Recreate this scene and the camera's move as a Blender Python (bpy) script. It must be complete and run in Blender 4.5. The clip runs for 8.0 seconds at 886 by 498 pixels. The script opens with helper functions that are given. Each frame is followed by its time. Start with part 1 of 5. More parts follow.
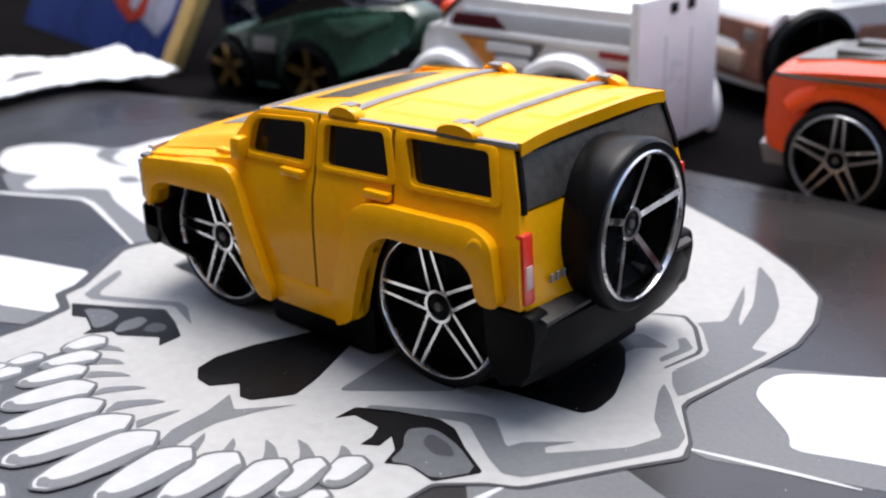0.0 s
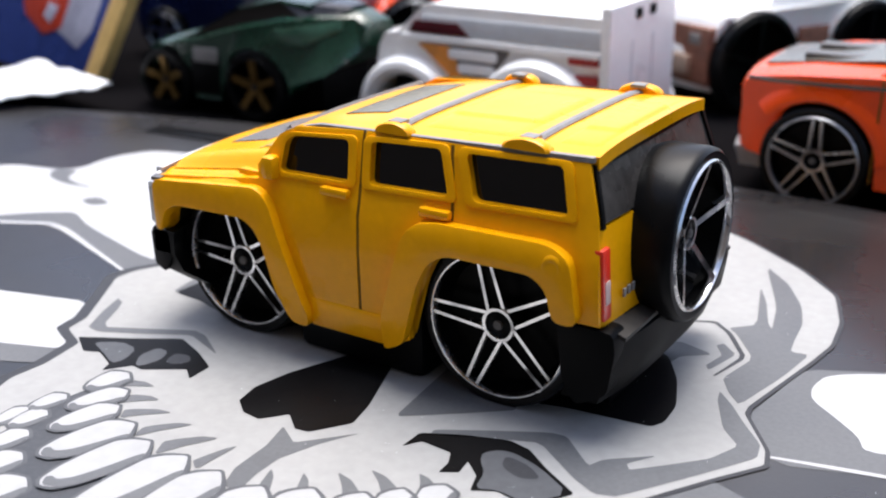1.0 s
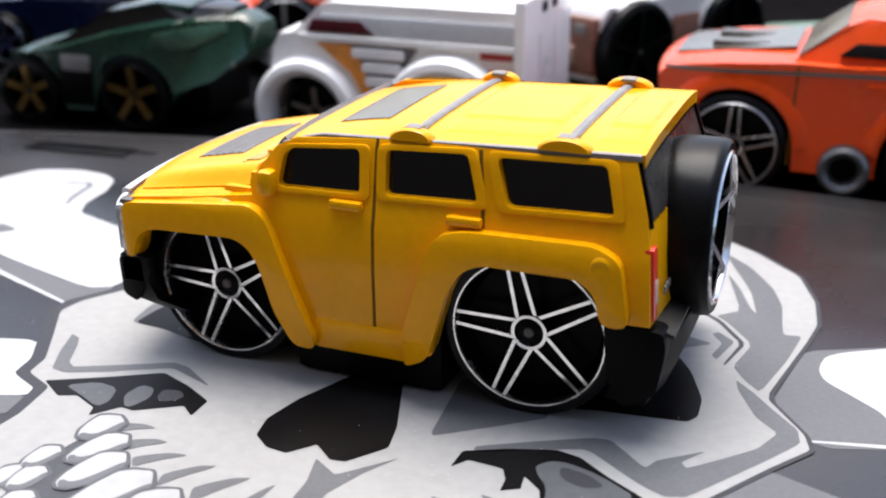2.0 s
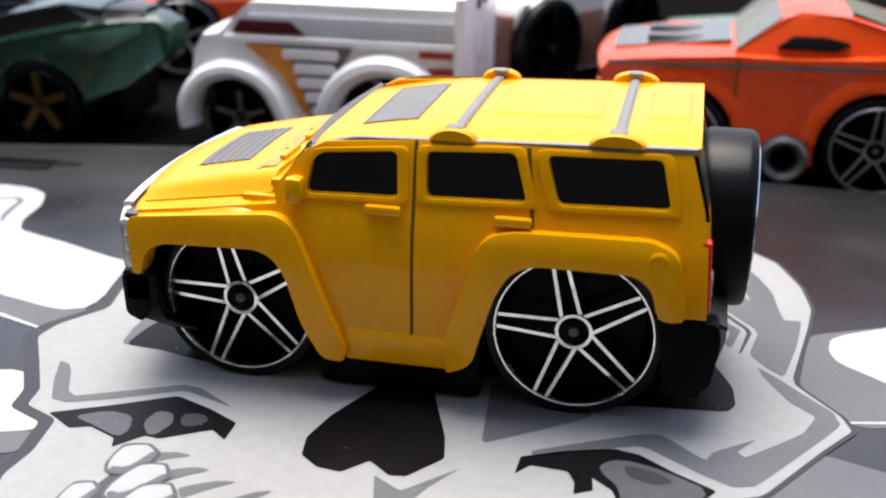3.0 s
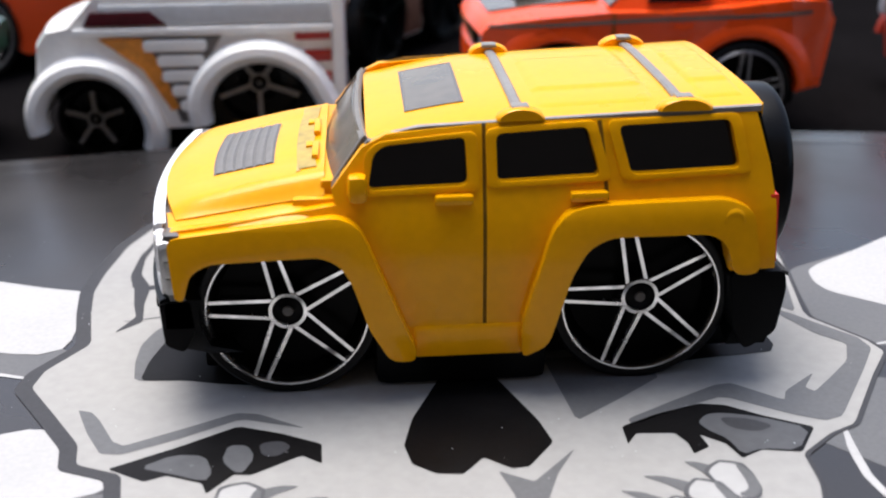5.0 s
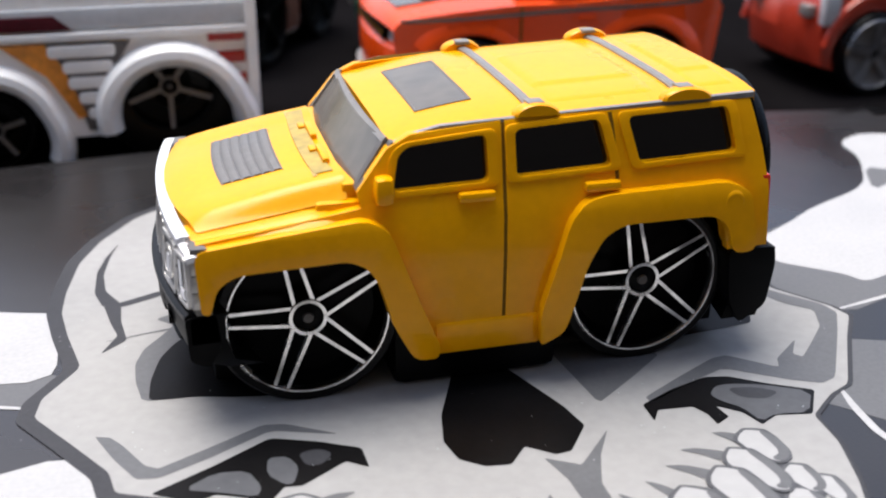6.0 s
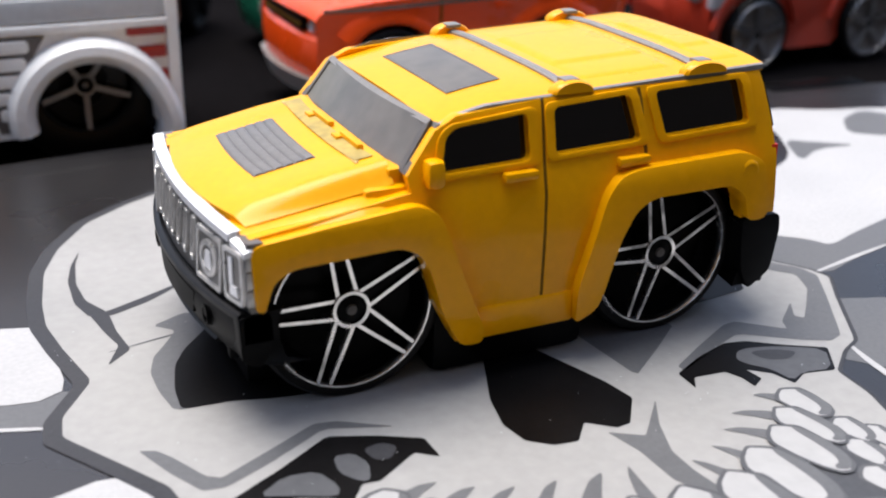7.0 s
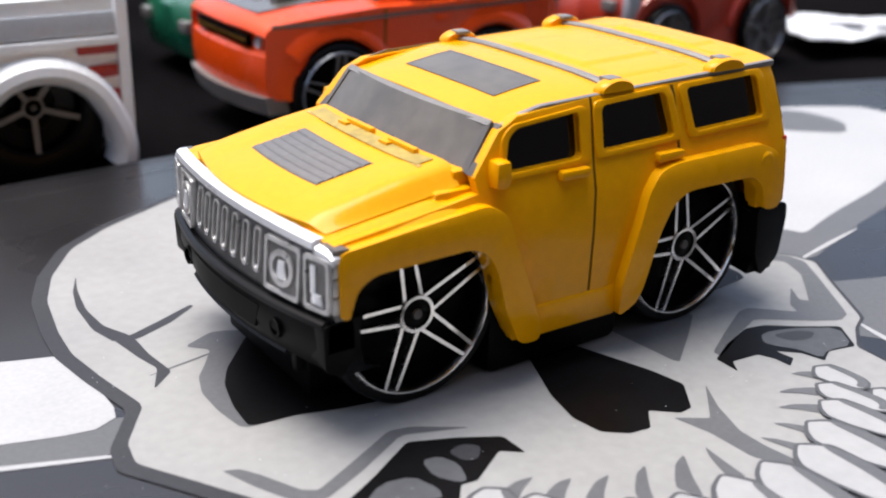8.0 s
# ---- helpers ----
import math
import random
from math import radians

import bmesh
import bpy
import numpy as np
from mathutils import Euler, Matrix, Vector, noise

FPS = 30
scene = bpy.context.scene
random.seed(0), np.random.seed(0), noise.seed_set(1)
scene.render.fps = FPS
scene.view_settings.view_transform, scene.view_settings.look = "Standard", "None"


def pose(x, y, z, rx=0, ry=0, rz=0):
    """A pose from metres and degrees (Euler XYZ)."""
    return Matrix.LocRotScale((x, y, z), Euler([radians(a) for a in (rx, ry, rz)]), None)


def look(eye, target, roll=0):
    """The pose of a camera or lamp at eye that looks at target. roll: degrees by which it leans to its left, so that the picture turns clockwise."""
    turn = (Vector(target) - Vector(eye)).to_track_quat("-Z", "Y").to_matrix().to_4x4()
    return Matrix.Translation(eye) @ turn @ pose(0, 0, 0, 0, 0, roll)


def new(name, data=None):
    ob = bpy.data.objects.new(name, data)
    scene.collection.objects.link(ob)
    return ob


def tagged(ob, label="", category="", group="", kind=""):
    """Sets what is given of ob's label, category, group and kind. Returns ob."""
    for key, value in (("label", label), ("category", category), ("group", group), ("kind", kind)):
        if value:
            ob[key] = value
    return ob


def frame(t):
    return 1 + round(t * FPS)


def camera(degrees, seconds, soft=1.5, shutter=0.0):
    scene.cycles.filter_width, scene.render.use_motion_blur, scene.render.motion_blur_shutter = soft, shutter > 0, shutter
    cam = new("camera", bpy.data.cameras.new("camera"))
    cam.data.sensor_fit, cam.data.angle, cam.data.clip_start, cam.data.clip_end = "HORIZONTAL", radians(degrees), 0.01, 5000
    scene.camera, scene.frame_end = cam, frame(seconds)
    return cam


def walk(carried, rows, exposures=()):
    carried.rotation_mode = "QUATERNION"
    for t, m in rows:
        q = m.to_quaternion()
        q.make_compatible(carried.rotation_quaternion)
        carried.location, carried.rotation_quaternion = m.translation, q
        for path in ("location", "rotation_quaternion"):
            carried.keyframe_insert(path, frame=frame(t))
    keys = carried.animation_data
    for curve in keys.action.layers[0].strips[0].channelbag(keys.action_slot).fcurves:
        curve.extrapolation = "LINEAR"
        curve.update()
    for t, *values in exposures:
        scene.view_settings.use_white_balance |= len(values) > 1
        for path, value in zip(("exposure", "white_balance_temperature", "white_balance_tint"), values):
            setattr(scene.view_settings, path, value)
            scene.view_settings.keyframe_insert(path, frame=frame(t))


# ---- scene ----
cam = camera(42.9, 8.0, 2.0)
PATH = [
    (0, (0.08897, -0.09587, 0.05810), (0.02857, -0.02474, 0.02215), -1.06),
    (0.5, (0.08442, -0.10081, 0.05894), (0.02694, -0.02730, 0.02298), -0.71),
    (1, (0.07090, -0.10496, 0.05876), (0.01997, -0.02674, 0.02288), -0.62),
    (1.5, (0.05725, -0.10785, 0.05853), (0.01436, -0.02502, 0.02248), -0.26),
    (1.7, (0.05347, -0.10949, 0.05859), (0.01428, -0.02520, 0.02267), -0.22),
    (2.8, (0.03077, -0.11404, 0.05882), (0.00750, -0.02464, 0.02141), 0.15),
    (3, (0.02662, -0.11469, 0.05780), (0.00654, -0.02377, 0.02132), 0.59),
    (3.5, (0.01799, -0.11263, 0.05826), (0.00464, -0.02094, 0.02066), 0.27),
    (3.7, (0.01489, -0.11315, 0.05860), (0.00340, -0.02122, 0.02108), 0.19),
    (4, (0.00851, -0.11277, 0.06067), (0.00086, -0.02055, 0.02276), -0.53),
    (4.2, (0.00478, -0.11277, 0.06062), (-0.00024, -0.02057, 0.02235), -0.59),
    (4.5, (-0.00102, -0.11316, 0.05922), (-0.00235, -0.02085, 0.02078), -0.33),
    (5, (-0.00976, -0.11365, 0.05831), (-0.00305, -0.02185, 0.01921), -0.50),
    (5.2, (-0.01429, -0.11375, 0.05876), (-0.00393, -0.02274, 0.01955), -0.61),
    (6.3, (-0.03575, -0.10902, 0.05943), (-0.00777, -0.02214, 0.01944), 0.71),
    (6.5, (-0.03954, -0.10735, 0.05862), (-0.00836, -0.02131, 0.01829), 1.02),
    (7, (-0.05176, -0.10238, 0.05706), (-0.01179, -0.01976, 0.01736), 1.26),
    (7.5, (-0.06266, -0.09701, 0.05676), (-0.01552, -0.01778, 0.01803), 1.71),
    (8, (-0.07106, -0.09301, 0.05502), (-0.01808, -0.01696, 0.01747), 1.76),
]
walk(cam, [(t, look(eye, target, roll)) for t, eye, target, roll in PATH], [(0, 1.12, 6350, 10), (1.5, 1.16, 6380, 10), (3, 1.08, 6500, 10), (3.5, 0.92, 6500, 10), (5, 0.92, 6500, 10), (8, 0.88, 6500, 10)])
cam.data.dof.use_dof, cam.data.dof.focus_distance, cam.data.dof.aperture_fstop = True, 0.118, 34

# ---- light ----
MM = 0.001
world = bpy.data.worlds.new("overcast_sky")
scene.world = world
world.use_nodes = True
wn = world.node_tree
sky = wn.nodes.new("ShaderNodeTexSky")
sky.sky_type, sky.sun_disc = "NISHITA", False
sky.sun_elevation, sky.sun_rotation = radians(67), radians(-22)
sky.air_density, sky.dust_density, sky.ozone_density = 0.9, 4.0, 1.0
wn.links.new(sky.outputs[0], wn.nodes["Background"].inputs[0])
wn.nodes["Background"].inputs[1].default_value = 0.13
sun = new("sun", bpy.data.lights.new("sun", "SUN"))
sun.data.energy, sun.data.angle, sun.data.color = 1.9, radians(40), (1.0, 0.99, 0.98)
# the low sky behind the camera and at the sides is screened by added walls
sun.matrix_world = look((-0.08, 0.20, 0.97), (0, 0, 0))


# ---- materials ----
def mat(name, color, rough=0.4, metal=0.0, coat=0.0, vary=0.12, grain=900.0, bump=0.0, spec=0.5, blotch=60.0, rvary=0.12, objvary=0.0):
    m = bpy.data.materials.new(name)
    m.use_nodes = True
    n, l = m.node_tree.nodes, m.node_tree.links
    b = n["Principled BSDF"]
    b.inputs["Metallic"].default_value, b.inputs["Coat Weight"].default_value = metal, coat
    b.inputs["Coat Roughness"].default_value = 0.12
    b.inputs["Specular IOR Level"].default_value = spec
    co = n.new("ShaderNodeTexCoord")
    fine, wide = n.new("ShaderNodeTexNoise"), n.new("ShaderNodeTexNoise")
    fine.inputs["Scale"].default_value, wide.inputs["Scale"].default_value = grain, blotch
    fine.inputs["Detail"].default_value, wide.inputs["Detail"].default_value = 3, 4
    for t in (fine, wide):
        l.new(co.outputs["Object"], t.inputs["Vector"])
    both = n.new("ShaderNodeMath")
    both.operation = "ADD"
    l.new(fine.outputs[0], both.inputs[0]), l.new(wide.outputs[0], both.inputs[1])
    span = n.new("ShaderNodeMapRange")
    span.inputs["From Min"].default_value, span.inputs["From Max"].default_value = 0.6, 1.4
    span.inputs["To Min"].default_value, span.inputs["To Max"].default_value = 1 - vary, 1 + vary
    l.new(both.outputs[0], span.inputs["Value"])
    mul = n.new("ShaderNodeVectorMath")
    mul.operation = "SCALE"
    mul.inputs[0].default_value = color
    l.new(span.outputs[0], mul.inputs["Scale"])
    l.new(mul.outputs[0], b.inputs["Base Color"])
    ro = n.new("ShaderNodeMapRange")
    ro.inputs["From Min"].default_value, ro.inputs["From Max"].default_value = 0.3, 0.7
    ro.inputs["To Min"].default_value, ro.inputs["To Max"].default_value = max(rough - rvary, 0.02), rough + rvary
    l.new(wide.outputs[0], ro.inputs["Value"]), l.new(ro.outputs[0], b.inputs["Roughness"])
    if bump:
        bu = n.new("ShaderNodeBump")
        bu.inputs["Strength"].default_value, bu.inputs["Distance"].default_value = bump, 0.0002
        l.new(both.outputs[0], bu.inputs["Height"]), l.new(bu.outputs[0], b.inputs["Normal"])
    return m


YELLOW = mat("yellow_enamel", (0.88, 0.388, 0.0004), 0.32, coat=0.26, vary=0.06, rvary=0.1, spec=0.1)
BLACK = mat("black_plastic", (0.0018, 0.0018, 0.002), 0.42, vary=0.3, spec=0.09)
TYRE = mat("black_tyre", (0.0035, 0.0035, 0.0038), 0.33, vary=0.3, spec=0.14)
DISH = mat("black_gloss_dish", (0.001, 0.001, 0.001), 0.4, vary=0.3, spec=0.06)
CHROME = mat("worn_chrome", (0.84, 0.83, 0.82), 0.18, metal=1.0, vary=0.25, rvary=0.14, blotch=300)
GLASS = mat("dark_tinted_window", (0.003, 0.0028, 0.003), 0.1, vary=0.3, spec=0.55, rvary=0.06, blotch=150)
# smoked grey; its strong mottling paints uneven reflections on the windscreen
SMOKE = mat("smoked_window", (0.118, 0.108, 0.093), 0.16, vary=0.32, spec=0.5, grain=300, blotch=120, rvary=0.08)
RIB = mat("worn_grey_rib", (0.15, 0.142, 0.135), 0.4, vary=0.2)
SUNGLASS = mat("glossy_smoked_glass", (0.135, 0.117, 0.09), 0.2, vary=0.25, spec=0.4, coat=0.05, grain=300, blotch=160, rvary=0.08)
GREY = mat("grey_print", (0.10, 0.093, 0.088), 0.4, vary=0.2)
STEEL = mat("rubbed_bare_metal", (0.23, 0.22, 0.21), 0.42, metal=0.1, vary=0.2)
REARGLASS = mat("dusty_rear_window", (0.050, 0.044, 0.039), 0.3, vary=0.5, blotch=220, spec=0.25)
# dark amber stands in for the shade inside the panel grooves
SEAM = mat("shaded_seam", (0.17, 0.085, 0.012), 0.6, vary=0.3, spec=0.05)
DULL = mat("dark_brown_alloy", (0.03, 0.026, 0.022), 0.5, metal=0.1, vary=0.3)
RED = mat("red_lens", (0.75, 0.03, 0.01), 0.25, coat=0.4, vary=0.08)
LENS = mat("pale_lens", (0.62, 0.45, 0.40), 0.3, vary=0.15)
ORANGE = mat("orange_enamel", (0.86, 0.075, 0.004), 0.3, coat=0.16, vary=0.06, spec=0.3)
PALEGREEN = mat("pale_green_print", (0.03, 0.085, 0.052), 0.35, vary=0.4, blotch=200)
GREEN = mat("dark_green_enamel", (0.005, 0.034, 0.018), 0.25, coat=0.3, vary=0.2)
MINT = mat("light_green_enamel", (0.012, 0.12, 0.065), 0.25, coat=0.5, vary=0.1)
NAVY = mat("navy_enamel", (0.008, 0.013, 0.05), 0.25, coat=0.5, vary=0.15)
SCARLET = mat("brick_red_enamel", (0.50, 0.048, 0.022), 0.3, coat=0.5, vary=0.08)
WHITE = mat("white_enamel", (0.91, 0.91, 0.90), 0.35, coat=0.3, vary=0.06, blotch=120)
BLUEGREY = mat("bluish_grey_plastic", (0.50, 0.525, 0.55), 0.4, vary=0.1)
RUST = mat("rusty_brown_paint", (0.22, 0.09, 0.055), 0.5, vary=0.5, blotch=160)
GOLD = mat("dull_gold", (0.20, 0.115, 0.030), 0.36, metal=0.7, vary=0.4)
LOUVRE = mat("grey_louvre_shadow", (0.13, 0.12, 0.115), 0.5, vary=0.2)
FLAME = mat("orange_flame_print", (0.75, 0.27, 0.03), 0.35, vary=0.35, blotch=90)
BOARD = mat("dark_grey_board", (0.017, 0.016, 0.017), 0.3, spec=0.6, vary=0.18, grain=2500, bump=0.05, blotch=35, rvary=0.1)
BASEDARK = mat("black_table_top", (0.006, 0.0055, 0.006), 0.9, vary=0.35, bump=0.1, blotch=30, spec=0.0)
INK_W = mat("white_ink", (0.43, 0.432, 0.435), 0.5, vary=0.1, grain=1800, blotch=70, spec=0.12)
INK_C = mat("cream_white_ink", (0.335, 0.333, 0.324), 0.5, vary=0.09, grain=700, blotch=60, spec=0.12)
INK_T = mat("tooth_white_ink", (0.385, 0.387, 0.386), 0.5, vary=0.09, grain=700, blotch=60, spec=0.12)
INK_G = mat("mid_grey_ink", (0.128, 0.131, 0.137), 0.42, vary=0.12, grain=1800, blotch=70, spec=0.15)
INK_O = mat("soft_grey_outline_ink", (0.095, 0.098, 0.105), 0.42, vary=0.15, grain=900, spec=0.12)
INK_D = mat("dark_grey_ink", (0.048, 0.049, 0.054), 0.42, vary=0.15, grain=1800, spec=0.12)
INK_M = mat("outline_grey_ink", (0.07, 0.073, 0.08), 0.42, vary=0.15, grain=1800, spec=0.12)
INK_K = mat("black_ink", (0.005, 0.0047, 0.0052), 0.42, vary=0.4, grain=1800, spec=0.1)
SILVER = mat("bright_silver_paint", (0.86, 0.86, 0.87), 0.3, metal=0.35, vary=0.06)
SOFTCHROME = mat("softly_worn_chrome", (0.58, 0.57, 0.555), 0.36, metal=0.6, vary=0.3, blotch=400)
GRILLE = mat("dull_chrome", (0.16, 0.155, 0.15), 0.34, metal=0.7, vary=0.3)
CREAM = mat("cream_brown_paint", (0.42, 0.30, 0.22), 0.5, vary=0.4, blotch=140)
DK = mat("dull_dark_chrome", (0.45, 0.45, 0.46), 0.32, metal=0.9, vary=0.2)
BLUE = mat("blue_printed_card", (0.025, 0.05, 0.22), 0.3, coat=0.5, vary=0.5, blotch=25)
CARDY = mat("yellow_printed_card", (0.55, 0.36, 0.12), 0.45, vary=0.3, blotch=120)
PALE = mat("pale_printed_card", (0.42, 0.42, 0.52), 0.35, vary=0.3, blotch=40)
PAPER = mat("white_glossy_paper", (0.82, 0.83, 0.84), 0.3, vary=0.08, blotch=50)


# ---- building blocks, in millimetres ----
def part(name, bm, material, parent=None, label="", sharp=38, kind=""):
    bmesh.ops.recalc_face_normals(bm, faces=bm.faces)
    bmesh.ops.scale(bm, vec=(MM, MM, MM), verts=bm.verts)
    me = bpy.data.meshes.new(name)
    bm.to_mesh(me)
    bm.free()
    me.materials.append(material)
    me.polygons.foreach_set("use_smooth", [True] * len(me.polygons))
    me.set_sharp_from_angle(angle=radians(sharp))
    ob = new(name, me)
    if parent:
        ob.parent = parent
    return tagged(ob, label=label, kind=kind)


def thing(name, label, category, x=0, y=0, z=0, turn=0, group="", kind=""):
    ob = new(name)
    ob.matrix_basis = pose(x * MM, y * MM, z * MM, 0, 0, turn)
    ob.empty_display_size = 0.01
    return tagged(ob, label, category, group, kind)


def soften(bm, width, angle=35, segments=2):
    edges = [e for e in bm.edges if len(e.link_faces) == 2 and e.calc_face_angle(0) > radians(angle)]
    bmesh.ops.bevel(bm, geom=edges, offset=width, segments=segments, profile=0.6, affect="EDGES", clamp_overlap=True)


def box(bm, x0, x1, y0, y1, z0, z1, soft=0.0, lean=None):
    b = bmesh.new()
    bmesh.ops.create_cube(b, size=1)
    for v in b.verts:
        v.co = Vector(((x0 + x1) / 2 + v.co.x * (x1 - x0), (y0 + y1) / 2 + v.co.y * (y1 - y0), (z0 + z1) / 2 + v.co.z * (z1 - z0)))
    if soft:
        soften(b, soft)
    if lean:
        for v in b.verts:
            v.co = lean(v.co)
    merge(bm, b)
    return bm


def merge(bm, other, m=None):
    if m is not None:
        bmesh.ops.transform(other, matrix=m, verts=other.verts)
    me = bpy.data.meshes.new("t")
    other.to_mesh(me)
    other.free()
    bm.from_mesh(me)
    bpy.data.meshes.remove(me)


def fill(outer, holes=()):
    """A flat face in x and z with holes."""
    bm = bmesh.new()
    for loop in (outer, *holes):
        vs = [bm.verts.new((x, 0, z)) for x, z in loop]
        for a, b in zip(vs, vs[1:] + vs[:1]):
            bm.edges.new((a, b))
    bmesh.ops.triangle_fill(bm, use_beauty=True, edges=bm.edges[:])
    return bm


def rounded(points, r, n=4):
    """The polygon with its corners rounded."""
    out = []
    for i, p in enumerate(points):
        a, p, b = Vector(points[i - 1]), Vector(p), Vector(points[(i + 1) % len(points)])
        da, db = (a - p), (b - p)
        k = min(r, da.length * 0.45, db.length * 0.45)
        s, e = p + da.normalized() * k, p + db.normalized() * k
        for j in range(n + 1):
            t = j / n
            out.append(tuple(s * (1 - t) ** 2 + p * 2 * t * (1 - t) + e * t * t))
    return out


def chaikin(points, rounds=2, cut=0.2):
    for _ in range(rounds):
        nxt = []
        for i, p in enumerate(points):
            q = points[(i + 1) % len(points)]
            nxt += [tuple(a + cut * (b - a) for a, b in zip(p, q)), tuple(b + cut * (a - b) for a, b in zip(p, q))]
        points = nxt
    return points


def shell(outer, holes, out, inn, side, cuts=(), soft=0.3):
    """A side panel from the y of out(x, z) to that of inn(x, z); side is -1 or 1."""
    bm = fill(outer, holes)
    for z in cuts:
        bmesh.ops.bisect_plane(bm, geom=bm.verts[:] + bm.edges[:] + bm.faces[:], plane_co=(0, 0, z), plane_no=(0, 0, 1))
    first = list(bm.verts)
    made = bmesh.ops.extrude_face_region(bm, geom=bm.faces[:])["geom"]
    inner = [v for v in made if isinstance(v, bmesh.types.BMVert)]
    for v in first:
        v.co.y = side * out(v.co.x, v.co.z)
    for v in inner:
        v.co.y = side * inn(v.co.x, v.co.z)
    bmesh.ops.recalc_face_normals(bm, faces=bm.faces)
    if soft:
        soften(bm, soft, 45)
    return bm


def sheet(us, vs, top, depth):
    """A closed slab: top(u, v) gives x, y, z; depth is a vector to its underside."""
    bm = bmesh.new()
    a = [[bm.verts.new(top(u, v)) for v in vs] for u in us]
    b = [[bm.verts.new(Vector(top(u, v)) + Vector(depth)) for v in vs] for u in us]
    nu, nv = len(us), len(vs)
    for g in (a, b):
        for i in range(nu - 1):
            for j in range(nv - 1):
                bm.faces.new((g[i][j], g[i + 1][j], g[i + 1][j + 1], g[i][j + 1]))
    rim = [(i, 0) for i in range(nu)] + [(nu - 1, j) for j in range(1, nv)] + [(i, nv - 1) for i in range(nu - 2, -1, -1)] + [(0, j) for j in range(nv - 2, 0, -1)]
    for (i, j), (k, m) in zip(rim, rim[1:] + rim[:1]):
        bm.faces.new((a[i][j], a[k][m], b[k][m], b[i][j]))
    return bm


def span(a, b, n):
    return [a + (b - a) * i / (n - 1) for i in range(n)]


def lathe(profile, seg=40, closed=True, arc=(0, 360), axis="y"):
    """Turns (radius, along) points round the axis."""
    bm = bmesh.new()
    full = arc[1] - arc[0] >= 360
    rings = []
    for i in range(seg if full else seg + 1):
        t = radians(arc[0] + (arc[1] - arc[0]) * i / seg)
        c, s = math.cos(t), math.sin(t)
        rings.append([bm.verts.new((r * c, a, r * s) if axis == "y" else (r * c, r * s, a)) for r, a in profile])
    n = len(profile)
    for i in range(len(rings) if full else len(rings) - 1):
        p, q = rings[i], rings[(i + 1) % len(rings)]
        for j in range(n if closed else n - 1):
            k = (j + 1) % n
            bm.faces.new((p[j], p[k], q[k], q[j]))
    if not full and closed:
        bm.faces.new(rings[0]), bm.faces.new(rings[-1])
    return bm


def loft(outline, ys, warp):
    """The outline in x and z carried across the y values, each point moved by warp(x, y, z)."""
    bm = bmesh.new()
    rows = [[bm.verts.new(warp(x, y, z)) for x, z in outline] for y in ys]
    for p, q in zip(rows, rows[1:]):
        for i in range(len(outline)):
            k = (i + 1) % len(outline)
            bm.faces.new((p[i], p[k], q[k], q[i]))
    for r in (rows[0], rows[-1]):
        f = bm.faces.new(r)
        bmesh.ops.triangulate(bm, faces=[f])
    return bm


def bar(bm, p, q, w, h, soft=0.0):
    """A bar from p to q, w wide across the wheel's face and h deep along y."""
    p, q = Vector(p), Vector(q)
    d = (q - p).normalized()
    side = d.cross(Vector((0, 1, 0))).normalized()
    deep = side.cross(d).normalized()
    vs = [bm.verts.new(e + side * (w / 2 * s) + deep * (h / 2 * t)) for e in (p, q) for s, t in ((-1, -1), (1, -1), (1, 1), (-1, 1))]
    for f in ((0, 1, 2, 3), (7, 6, 5, 4), (0, 4, 5, 1), (1, 5, 6, 2), (2, 6, 7, 3), (3, 7, 4, 0)):
        bm.faces.new([vs[i] for i in f])


